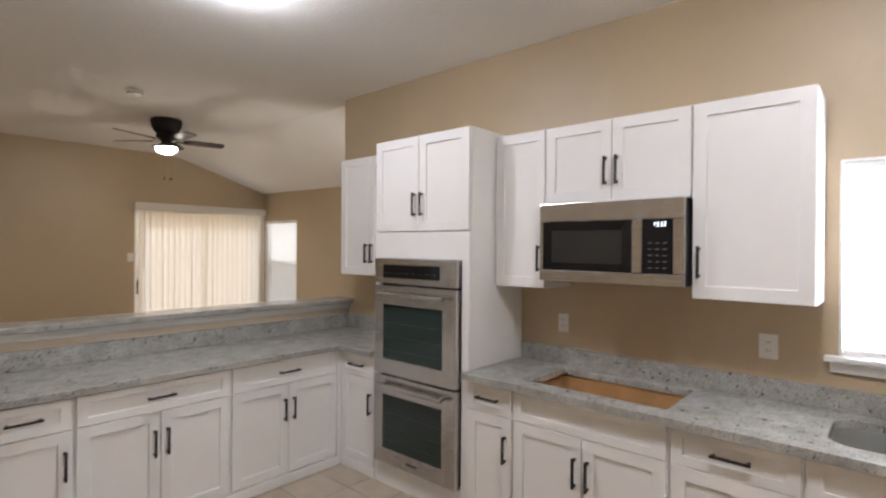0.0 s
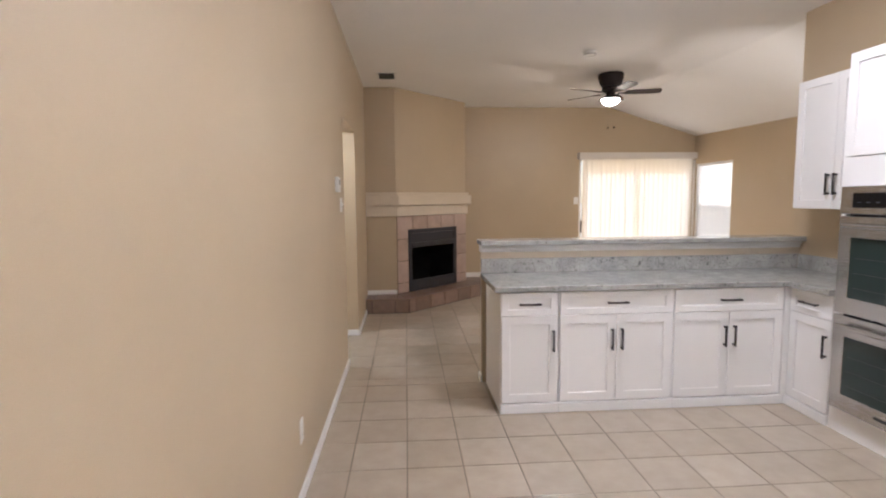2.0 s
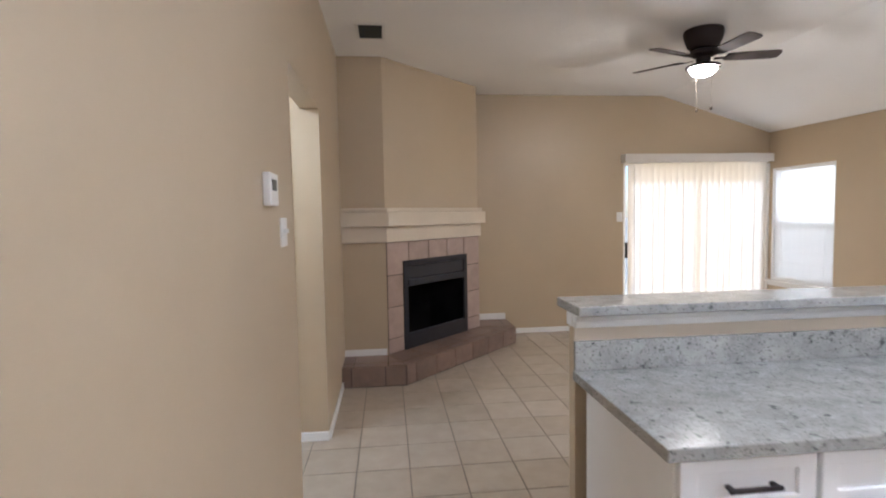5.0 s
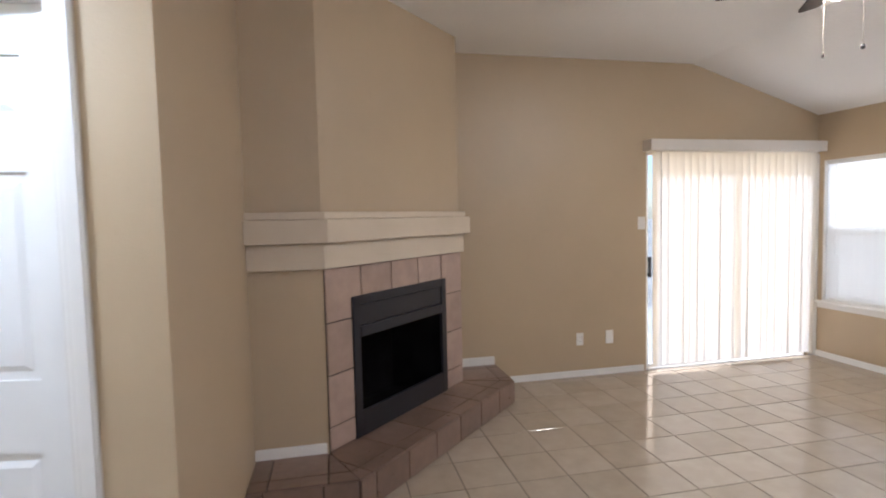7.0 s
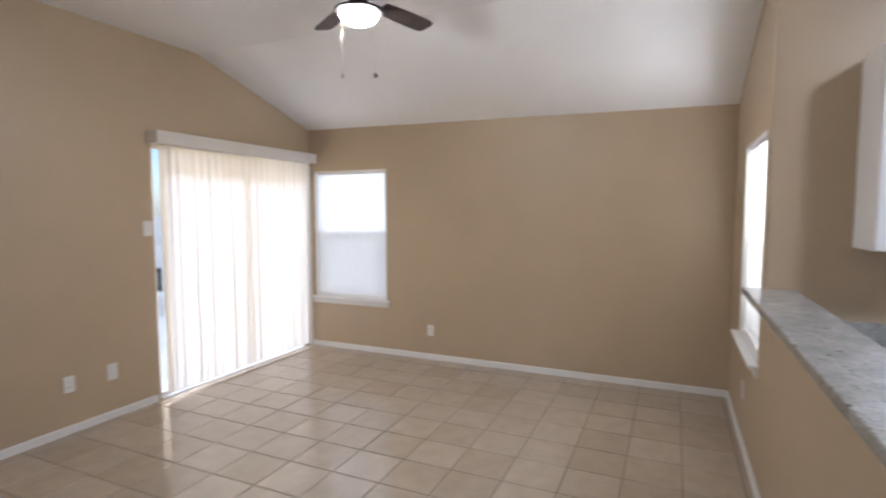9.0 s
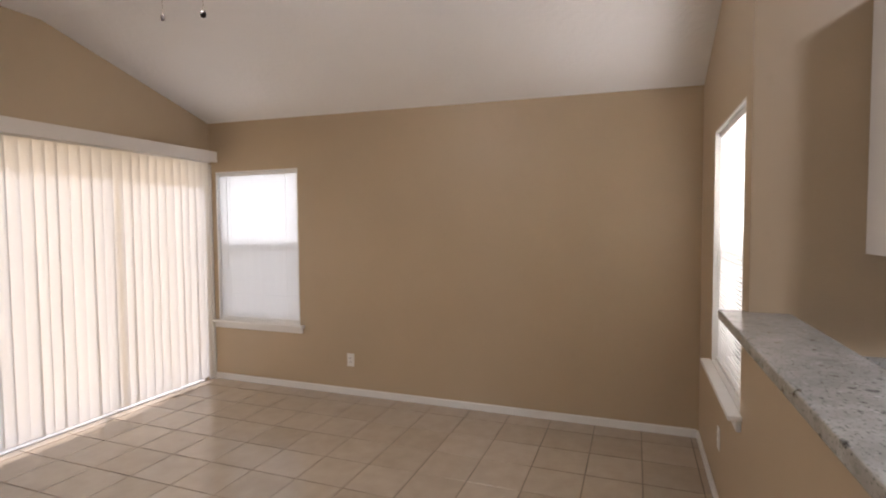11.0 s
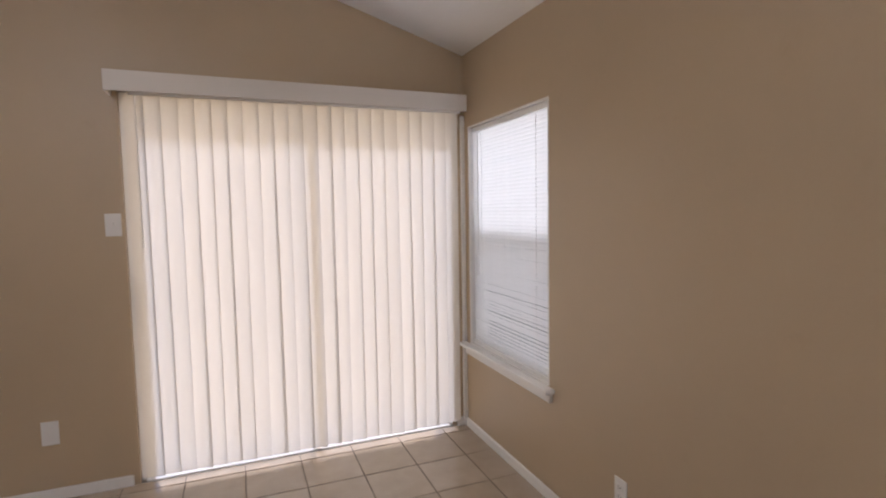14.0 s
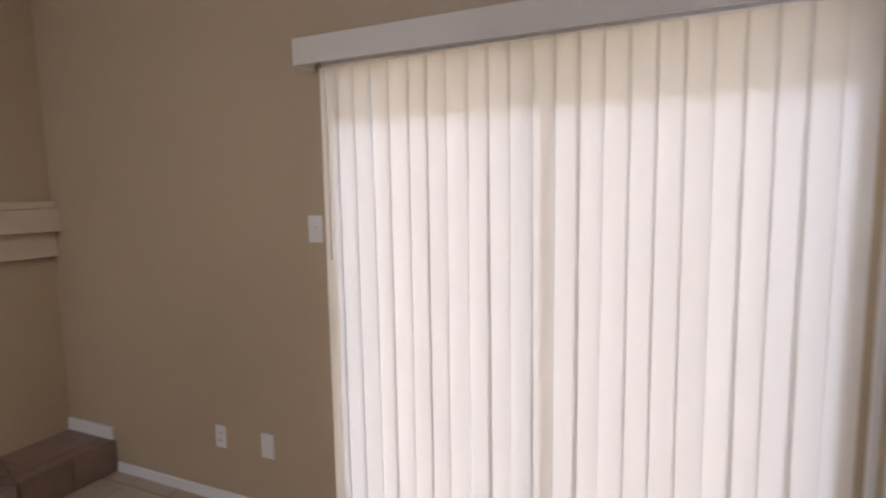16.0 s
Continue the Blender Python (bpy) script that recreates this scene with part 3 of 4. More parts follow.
XF, XB = 2.07, 2.04                                        # carcass fronts of the wall run; door faces 20 mm before it
PEN = pose(0, 0, 0)
for x0, x1, d, lab in ((0.0, 0.405, 1, "narrow white base cabinet at the peninsula end"), (0.405, 1.212, 2, "white two-door base cabinet with one wide drawer"), (1.212, 2.015, 2, "white two-door base cabinet with one wide drawer")):
    base_cabinet(pose(x0, 0, 0), x1 - x0, lab, doors=d, depth=0.595)


def run(y, x=XF):
    return pose(x, y, 0, 0, 0, -90)


filler = tagged(solid("corner_filler", rbox(2.016, XF + 0.0, -0.019, 0.0, 0.0, 0.845, 0.002, 1), CAB), "white corner filler strip between base cabinets", "filler strip")
base_cabinet(run(-0.02), 0.375, "narrow white corner base cabinet beside the ovens", doors=1, depth=0.545, hinge="left")
base_cabinet(run(-1.232, XB), 0.318, "narrow white base cabinet beside the oven tower", doors=1, depth=0.575, hinge="left")
base_cabinet(run(-1.55, XB), 0.81, "white cooktop base cabinet with open top", doors=2, depth=0.575, false_front=True, open_top=True)
base_cabinet(run(-2.36, XB), 0.485, "white single-door base cabinet with one drawer", doors=1, depth=0.575, hinge="left")
base_cabinet(run(-2.845, XB), 0.88, "white two-door sink base cabinet", doors=2, depth=0.575, false_front=True, open_top=True)
base_cabinet(run(-3.725, XB), 0.71, "white two-door base cabinet by the back wall", doors=2, depth=0.575)

lining = thing("cooktop_box", pose(0, 0, 0), "raw plywood lining under the empty cooktop cutout", "cutout lining")
part("panel", boxes((2.09, 2.51, -2.342, -1.578, 0.742, 0.752)), PLY, lining)
part("panel", boxes((2.078, 2.09, -2.342, -1.578, 0.742, 0.844)), PLY, lining)
part("panel", boxes((2.51, 2.522, -2.342, -1.578, 0.742, 0.844)), PLY, lining)
part("panel", boxes((2.09, 2.51, -2.354, -2.342, 0.742, 0.844)), PLY, lining)
part("panel", boxes((2.09, 2.51, -1.578, -1.566, 0.742, 0.844)), PLY, lining)


CZ0, CZ1, CF = 0.846, 0.884, 2.005
ct = thing("peninsula_counter", pose(0, 0, 0), "grey speckled granite worktop on the peninsula", "countertop")
o = part("worktop", slab([(-0.04, -0.047), (CF, -0.047), (CF, -0.397), (XK - 0.001, -0.397), (XK - 0.001, 0.634), (-0.04, 0.634)], [], CZ0, CZ1), GRANITE, ct)
edge_round(o)
o = part("splashback", boxes((-0.035, XK - 0.022, 0.613, 0.634, CZ1 + 0.0005, 0.997)), GRANITE, ct, "upstand of the same granite")
edge_round(o, 0.002)
o = part("splashback", boxes((XK - 0.021, XK - 0.001, -0.397, 0.612, CZ1 + 0.0005, 0.997)), GRANITE, ct)
ct = thing("kitchen_counter", pose(0, 0, 0), "light speckled granite worktop with an empty cooktop cutout", "countertop")
o = part("worktop", slab([(CF - 0.03, -4.43), (XK - 0.001, -4.43), (XK - 0.001, -1.228), (CF - 0.03, -1.228)], [rect(2.10, 2.50, -2.325, -1.60), rect(2.11, 2.50, -3.68, -2.90, 0.09)], CZ0, CZ1), GRANITE, ct)
edge_round(o)
o = part("splashback", boxes((XK - 0.021, XK - 0.001, -4.43, -1.228, CZ1 + 0.0005, 0.985)), GRANITE, ct, "low granite upstand")
edge_round(o, 0.002)

bar = thing("bar_top", pose(0, 0, 0), "grey granite bar ledge on the half wall", "bar counter")
o = part("ledge", slab([(-0.045, 0.55), (XK - 0.002, 0.55), (XK - 0.002, YS + 0.005), (XK + 0.03, YS + 0.005), (XK + 0.03, 0.80), (-0.045, 0.80)], [], 1.105, 1.143), GRANITE, bar)
edge_round(o, 0.005)
part("apron_board", boxes((-0.0345, XK - 0.002, 0.626, 0.6345, 0.9985, 1.0495)), CREAM, bar, "cream painted board above the upstand")
part("crown_moulding", rbox(-0.040, XK - 0.002, 0.592, 0.6345, 1.078, 1.1035, 0.006), WHITE, bar, "white moulding under the ledge")
part("cove_moulding", rbox(-0.038, XK - 0.002, 0.610, 0.6345, 1.050, 1.0775, 0.007), WHITE, bar, "white cove strip")
part("end_moulding", rbox(-0.042, -0.031, 0.635, YS, 1.052, 1.1035, 0.006), WHITE, bar, "white end moulding")

# undermount sink
SINKM = surface("brushed_sink_steel", (0.36, 0.36, 0.35), 0.42, metal=0.85, var=0.06)


def sink():
    s = thing("kitchen_sink", pose(0, 0, 0), "brushed steel undermount kitchen sink bowl", "sink")
    bm = bmesh.new()
    loops = []
    for inset, z, r in ((-0.02, 0.8455, 0.1), (-0.004, 0.8455, 0.09), (0.0, 0.83, 0.09), (0.012, 0.70, 0.09), (0.05, 0.675, 0.08), (0.12, 0.67, 0.05)):
        loops.append([bm.verts.new((x, y, z)) for x, y in rect(2.11 + inset, 2.50 - inset, -3.68 + inset, -2.90 - inset, r)])
    for a, b in zip(loops, loops[1:]):
        for i in range(len(a)):
            bm.faces.new((a[i], a[(i + 1) % len(a)], b[(i + 1) % len(a)], b[i]))
    bm.faces.new(loops[-1])
    bmesh.ops.recalc_face_normals(bm, faces=bm.faces)
    part("bowl", bm, SINKM, s, smooth=True)
    part("drain", lathe([(0.055, 0.672), (0.05, 0.676), (0.035, 0.674), (0.03, 0.671), (0, 0.671)], 24, pose(2.33, -3.29, 0)), STEEL, s, "steel drain fitting", smooth=True)


sink()


# oven tower
def oven_tower():
    w, zt = 0.825, 2.316
    m = run(-0.40)
    c = thing("oven_tower", m, "tall white cabinet housing a double wall oven", "cabinet")
    o0, o1, oz0, oz1 = 0.035, w - 0.055, 0.165, 1.525
    d = 0.545
    for x in (0.0, w - 0.02):
        part("side_panel", boxes((x, x + 0.02, 0.0, d, 0.0, zt)), CAB, c, "white lacquered tall side panel")
    part("back_panel", boxes((0.0201, w - 0.0201, d - 0.02, d, 0, zt)), CAB, c)
    part("top_panel", boxes((0.0201, w - 0.0201, 0.0, d - 0.0201, zt - 0.02, zt)), CAB, c)
    for z in (oz1 + 0.005, oz0 - 0.025):
        part("shelf", boxes((0.0201, w - 0.0201, 0.0, d - 0.0201, z, z + 0.02)), CAB, c)
    part("face_panel", frame_bm(0, w, 0.0, 1.70, (o0, o1, oz0 - 0.003, oz1 + 0.003), -0.018, -0.001), CAB, c, "white panel around the ovens")
    for i in range(2):
        a, b = 0.003 + i * w / 2, (i + 1) * w / 2 - 0.002
        dd = shaker("door", c, a, b, 1.705, zt - 0.003, -0.024)
        pull(dd, (b - a) - 0.03 if i == 0 else 0.03, 0.17, 0)
    ov = thing("double_oven", m, "stainless steel double wall oven with dark windows", "oven")
    part("housing", boxes((o0 + 0.02, o1 - 0.02, -0.01, 0.48, oz0 + 0.01, oz1 - 0.01)), BLACKM, ov, "black steel housing")
    yf = -0.062
    o0, o1 = o0 + 0.004, o1 - 0.012
    pan = part("control_panel", rbox(o0, o1, yf, -0.012, 1.362, oz1, 0.004), STEEL, ov, "steel control panel")
    part("display", rbox(o0 + 0.085, o1 - 0.125, yf - 0.003, yf + 0.002, 1.40, 1.487, 0.002, 1), BLACKG, pan, "black glass touch display")
    for k in range(8):
        part("key_mark", boxes((o0 + 0.12 + k * 0.06, o0 + 0.14 + k * 0.06, yf - 0.0038, yf - 0.0031, 1.43, 1.433)), KEYPRINT, pan)
    for z0, z1 in ((0.762, 1.348), (oz0, 0.748)):
        wx0, wx1, wz0, wz1 = o0 + 0.085, o1 - 0.105, z0 + 0.10, z1 - 0.125
        dr = part("oven_door", frame_bm(o0, o1, z0, z1, (wx0, wx1, wz0, wz1), yf, -0.012), STEEL, ov, "brushed steel oven door")
        edge_round(dr, 0.003)
        part("window", boxes((wx0 - 0.002, wx1 + 0.002, yf + 0.004, -0.014, wz0 - 0.002, wz1 + 0.002)), GREENG, dr, "dark tinted oven window")
        bars = boxes(*[(wx0 + 0.03, wx1 - 0.03, yf + 0.0025, yf + 0.0037, wz0 + 0.06 + k * 0.09, wz0 + 0.062 + k * 0.09) for k in range(3)])
        part("rack_line", bars, RACK, dr, "faint oven rack behind the glass")
        hz = z1 - 0.055
        hb = lathe([(0, o0 + 0.07), (0.013, o0 + 0.07), (0.015, o0 + 0.09), (0.015, o1 - 0.09), (0.013, o1 - 0.07), (0, o1 - 0.07)], 14, pose(0, yf - 0.042, hz, 0, 90, 0))
        posts = join(rbox(o0 + 0.085, o0 + 0.11, yf - 0.036, yf + 0.001, hz - 0.01, hz + 0.01, 0.003, 1), rbox(o1 - 0.11, o1 - 0.085, yf - 0.036, yf + 0.001, hz - 0.01, hz + 0.01, 0.003, 1))
        part("handle", join(hb, posts), STEEL, dr, "round steel bar handle", smooth=True)
    part("badge", rbox((o0 + o1) / 2 - 0.045, (o0 + o1) / 2 + 0.045, yf - 0.0025, yf + 0.001, 0.205, 0.222, 0.001, 1), RACK, ov, "small grey maker's plate")
    return c


KEYPRINT = surface("grey_key_print", (0.11, 0.11, 0.12), 0.5, var=0, bump_s=0)
RACK = surface("grey_oven_rack", (0.05, 0.055, 0.05), 0.35, metal=0.5, var=0, bump_s=0)
oven_tower()

# wall cabinets
UF = 2.32
def urun(y):
    return pose(UF, y, 0, 0, 0, -90)


upper_cabinet(urun(0.325), 0.722, 1.378, 2.305, "white two-door wall cabinet by the half wall", 2, depth=XK - UF - 0.001)
upper_cabinet(urun(-1.232), 0.345, 1.37, 2.288, "narrow white wall cabinet beside the oven tower", 1, depth=XK - UF - 0.001)
upper_cabinet(urun(-1.58), 0.785, 1.85, 2.288, "short white wall cabinet above the microwave", 2, depth=XK - UF - 0.001)
upper_cabinet(urun(-2.368), 0.48, 1.37, 2.288, "white single-door wall cabinet beside the window", 1, depth=XK - UF - 0.001, hinge="right")


def microwave():
    mw = thing("microwave_oven", urun(-1.592), "stainless steel over-range microwave with black glass front", "microwave")
    w, z0, z1, yf = 0.765, 1.425, 1.847, -0.10
    part("body", rbox(0.002, w - 0.002, -0.07, XK - UF - 0.001, z0, z1, 0.003, 1), BLACKM, mw, "dark steel case")
    dw = 0.575
    part("top_grille", join(rbox(0, w, yf, -0.071, z1 - 0.10, z1, 0.004)), STEEL, mw, "brushed steel vent strip")
    part("bottom_strip", rbox(0, w, yf, -0.071, z0, z0 + 0.058, 0.004), STEEL, mw, "brushed steel lower strip")
    dr = part("door", rbox(0, 0.02, yf, -0.071, z0 + 0.059, z1 - 0.101, 0.003, 1), STEEL, mw, "steel door stile")
    part("handle", rbox(dw - 0.05, dw, yf - 0.012, -0.071, z0 + 0.059, z1 - 0.101, 0.006), STEEL, dr, "flat steel door handle")
    part("door_glass", boxes((0.02, dw - 0.05, yf + 0.003, -0.072, z0 + 0.059, z1 - 0.101)), BLACKG, dr, "black glass door")
    part("window", boxes((0.075, dw - 0.105, yf + 0.0015, yf + 0.0028, z0 + 0.10, z1 - 0.15)), MWWIN, dr, "grey mesh window")
    cp = part("control_panel", boxes((dw, w - 0.05, yf + 0.002, -0.072, z0 + 0.059, z1 - 0.101)), BLACKG, mw, "black glass keypad")
    part("end_stile", rbox(w - 0.05, w, yf, -0.071, z0 + 0.059, z1 - 0.101, 0.003, 1), STEEL, mw, "steel end stile")
    for r in range(5):
        for c in range(3):
            part("key", boxes((dw + 0.025 + c * 0.035, dw + 0.043 + c * 0.035, yf + 0.0012, yf + 0.0018, z0 + 0.085 + r * 0.03, z0 + 0.089 + r * 0.03)), KEYPRINT, cp)
    cu = bpy.data.curves.new("clock", 'FONT')
    cu.body, cu.size, cu.align_x = "12:52", 0.028, 'CENTER'
    tmp = new("clock_digits", cu)
    me = bpy.data.meshes.new_from_object(tmp.evaluated_get(bpy.context.evaluated_depsgraph_get()))
    bpy.data.objects.remove(tmp)
    me.materials.append(DIGIT)
    ob = new("clock_digits", me)
    ob.parent = cp
    ob.matrix_basis = pose(dw + 0.08, yf + 0.0008, z1 - 0.135, 90, 0, 0)
    tagged(ob, "lit white clock digits")
    part("lamp_lens", rbox(0.22, 0.45, -0.02, 0.12, z0 - 0.008, z0 - 0.0005, 0.003, 1), SLOT, mw, "dark underside grille")


MWWIN = surface("grey_mesh_window", (0.026, 0.027, 0.026), 0.18, var=0.05, bump_s=0)
microwave()


# ---- plates, switches, small wall fittings ----
def plate(name, m, w, h, label, category, kind="outlet"):
    """Local: wall face at y = 0, the plate stands out towards -y, centre at the origin."""
    p = thing(name, m, label, category)
    part("cover_plate", rbox(-w / 2, w / 2, -0.007, -0.0004, -h / 2, h / 2, 0.003, 2), PLATE, p, "white plastic cover plate")
    if kind == "outlet":
        for s in (-1, 1):
            r = part("receptacle", rbox(-0.017, 0.017, -0.010, -0.006, s * 0.02 - 0.014, s * 0.02 + 0.014, 0.003, 2), PLATE, p)
            part("slot", boxes((-0.008, -0.0055, -0.0106, -0.0098, s * 0.02 - 0.004, s * 0.02 + 0.007), (0.0055, 0.008, -0.0106, -0.0098, s * 0.02 - 0.004, s * 0.02 + 0.007)), SLOT, r)
    elif kind == "switch":
        n = 2 if w > 0.1 else 1
        for i in range(n):
            x = (i - (n - 1) / 2) * 0.046
            part("toggle", rbox(x - 0.005, x + 0.005, -0.020, -0.005, -0.004, 0.014, 0.002, 1), PLATE, p)
    return p


NORTH, EASTW, SOUTHW, WESTW = 0, -90, 180, 90
plate("outlet", pose(1.543, YN, 0.353, 0, 0, NORTH), 0.07, 0.115, "white double outlet low on the tan wall", "outlet")
plate("blank_plate", pose(1.848, YN, 0.356, 0, 0, NORTH), 0.078, 0.125, "white blank cover plate low on the wall", "wall plate", "blank")
plate("light_switch", pose(2.188, YN, 1.428, 0, 0, NORTH), 0.075, 0.12, "white light switch beside the vertical blinds", "switch", "switch")
plate("outlet", pose(XE, 3.46, 0.308, 0, 0, EASTW), 0.07, 0.115, "white outlet low on the wide tan wall", "outlet")
plate("outlet", pose(3.3, YS, 0.36, 0, 0, SOUTHW), 0.07, 0.115, "white outlet below the tall window", "outlet")
plate("outlet", pose(WL, -0.894, 0.336, 0, 0, WESTW), 0.07, 0.115, "white outlet above the hallway baseboard", "outlet")
plate("outlet", pose(XK, -1.53, 1.135, 0, 0, EASTW), 0.07, 0.115, "white outlet above the granite upstand", "outlet")
plate("outlet", pose(XK, -2.63, 1.135, 0, 0, EASTW), 0.08, 0.12, "white outlet beside the kitchen window", "outlet")
plate("outlet", pose(XK, 0.13, 1.10, 0, 0, EASTW), 0.075, 0.12, "white outlet above the peninsula counter", "outlet")
plate("light_switch", pose(WL, 0.91, 1.43, 0, 0, WESTW), 0.118, 0.118, "white double switch beside the hall opening", "switch", "switch")
th = thing("thermostat", pose(WL, 0.655, 1.59, 0, 0, WESTW), "white wall thermostat near the hall opening", "thermostat")
part("case", rbox(-0.065, 0.065, -0.028, -0.0004, -0.058, 0.058, 0.006), PLATE, th)
part("screen", boxes((-0.04, 0.03, -0.0292, -0.0276, -0.005, 0.035)), RACK, th, "grey display")

# smoke detector and ceiling vent
sd = thing("smoke_detector", pose(1.255, 1.85, ZC), "round white smoke detector on the ceiling", "smoke detector")
part("case", lathe([(0, 0), (0.068, -0.0005), (0.068, -0.016), (0.060, -0.032), (0.035, -0.038), (0, -0.038)], 28), PLATE, sd, smooth=True)
part("vent_ring", lathe([(0.0605, -0.0315), (0.0625, -0.027), (0.0640, -0.0285), (0.0605, -0.0335)], 28), SLOT, sd, "dark slotted ring")
vt = thing("ceiling_vent", pose(-0.83, 2.92, ZC), "white ceiling air vent with dark slats", "air vent")
part("frame", join(rbox(-0.115, 0.115, -0.17, -0.145, -0.010, -0.0005, 0.002, 1), rbox(-0.115, 0.115, 0.145, 0.17, -0.010, -0.0005, 0.002, 1), rbox(-0.115, -0.09, -0.145, 0.145, -0.010, -0.0005, 0.002, 1), rbox(0.09, 0.115, -0.145, 0.145, -0.010, -0.0005, 0.002, 1)), WHITE, vt)
part("backing", boxes((-0.09, 0.09, -0.145, 0.145, -0.002, -0.0006)), SLOT, vt, "dark duct backing")
for k in range(9):
    part("slat", boxes((-0.09, 0.09, -0.001, 0.001, -0.007, 0.007)), RACK, vt, m=pose(0, -0.125 + k * 0.031, -0.008, 40, 0, 0))

# kitchen ceiling light
def flush_light(x, y):
    kl = thing("ceiling_light", pose(x, y, ZC), "lit round flush ceiling light in the kitchen", "ceiling light", "kitchen ceiling lights")
    part("pan", lathe([(0, -0.0005), (0.19, -0.0005), (0.19, -0.02), (0.175, -0.028), (0, -0.028)], 36), DARKM, kl, "dark metal pan", smooth=True)
    part("diffuser", lathe([(0.172, -0.0285), (0.168, -0.05), (0.14, -0.08), (0.09, -0.10), (0.03, -0.108), (0, -0.109)], 36), GLOWK, kl, "lit frosted glass dome", smooth=True)
    part("finial", lathe([(0, -0.1095), (0.012, -0.1095), (0.014, -0.118), (0.007, -0.13), (0, -0.133)], 14), DARKM, kl, "dark metal finial", smooth=True)


flush_light(0.93, -0.66)
flush_light(0.96, -2.95)
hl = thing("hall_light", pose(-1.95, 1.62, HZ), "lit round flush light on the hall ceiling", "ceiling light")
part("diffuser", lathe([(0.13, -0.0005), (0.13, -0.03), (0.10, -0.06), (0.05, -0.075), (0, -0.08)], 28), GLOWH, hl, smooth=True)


FANM = surface("dark_bronze_fan", (0.028, 0.020, 0.018), 0.6, var=0.1, spec=0.25)
BRASSY = surface("dull_chain_brass", (0.30, 0.25, 0.18), 0.5, metal=0.4, var=0, bump_s=0)


# ---- ceiling fan ----
def ceiling_fan():
    f = thing("ceiling_fan", pose(1.84, 2.755, 0), "dark bronze five-blade ceiling fan with a lit bowl", "ceiling fan")
    part("canopy", lathe([(0, ZC - 0.0005), (0.145, ZC - 0.0005), (0.150, ZC - 0.012), (0.149, ZC - 0.04), (0.14, ZC - 0.08), (0.122, ZC - 0.125), (0.10, ZC - 0.15), (0, ZC - 0.15)], 32), FANM, f, "dark bronze hugger housing", smooth=True)
    part("motor", lathe([(0, ZC - 0.1505), (0.075, ZC - 0.1505), (0.098, ZC - 0.165), (0.10, ZC - 0.19), (0.085, ZC - 0.205), (0.055, ZC - 0.215), (0.05, ZC - 0.26), (0, ZC - 0.26)], 32), FANM, f, "dark bronze motor ring", smooth=True)
    part("light_fitter", lathe([(0, ZC - 0.2605), (0.06, ZC - 0.2605), (0.10, ZC - 0.275), (0.130, ZC - 0.285), (0.133, ZC - 0.292), (0.131, ZC - 0.300), (0.104, ZC - 0.302), (0.104, ZC - 0.295), (0, ZC - 0.295)], 32), FANM, f, "dark metal fitter", smooth=True)
    part("bowl", lathe([(0.101, ZC - 0.2955), (0.10, ZC - 0.315), (0.083, ZC - 0.342), (0.05, ZC - 0.36), (0, ZC - 0.367)], 32), GLOWF, f, "lit frosted glass bowl", smooth=True)
    pts = [(0.17, -0.05), (0.30, -0.060), (0.53, -0.064), (0.562, -0.056), (0.575, -0.03), (0.575, 0.03), (0.562, 0.056), (0.53, 0.064), (0.30, 0.060), (0.17, 0.05)]
    blade = prism(pts, -0.004, 0.004)
    bme = mesh_of("blade", blade, BLADE)
    iron = mesh_of("blade_iron", join(rbox(0.08, 0.20, -0.018, 0.018, -0.010, -0.0045, 0.002, 1), rbox(0.16, 0.23, -0.035, 0.035, -0.009, -0.0045, 0.002, 1)), FANM)
    for k in range(5):
        b = new("blade", bme)
        b.parent = f
        b.matrix_basis = pose(0, 0, ZC - 0.222, 0, 0, 345 + 72 * k) @ pose(0, 0, 0, -12, 0, 0)
        tagged(b, "dark walnut fan blade")
        i = new("blade_iron", iron)
        i.parent = b
    for x, y, l, r in ((0.011, -0.095, 0.335, 0.012), (0.027, 0.128, 0.31, 0.008)):
        ch = part("pull_chain", lathe([(0, 0), (0.0008, 0), (0.0008, -l), (0, -l)], 6, pose(x, y, ZC - 0.29)), BRASSY, f, "thin pull chain")
        part("knob", lathe([(0, 0), (r * 0.6, -0.003), (r, -0.014), (r * 0.7, -0.026), (0, -0.028)], 12, pose(x, y, ZC - 0.29 - l)), FANM, ch, "small dark chain knob", smooth=True)


ceiling_fan()


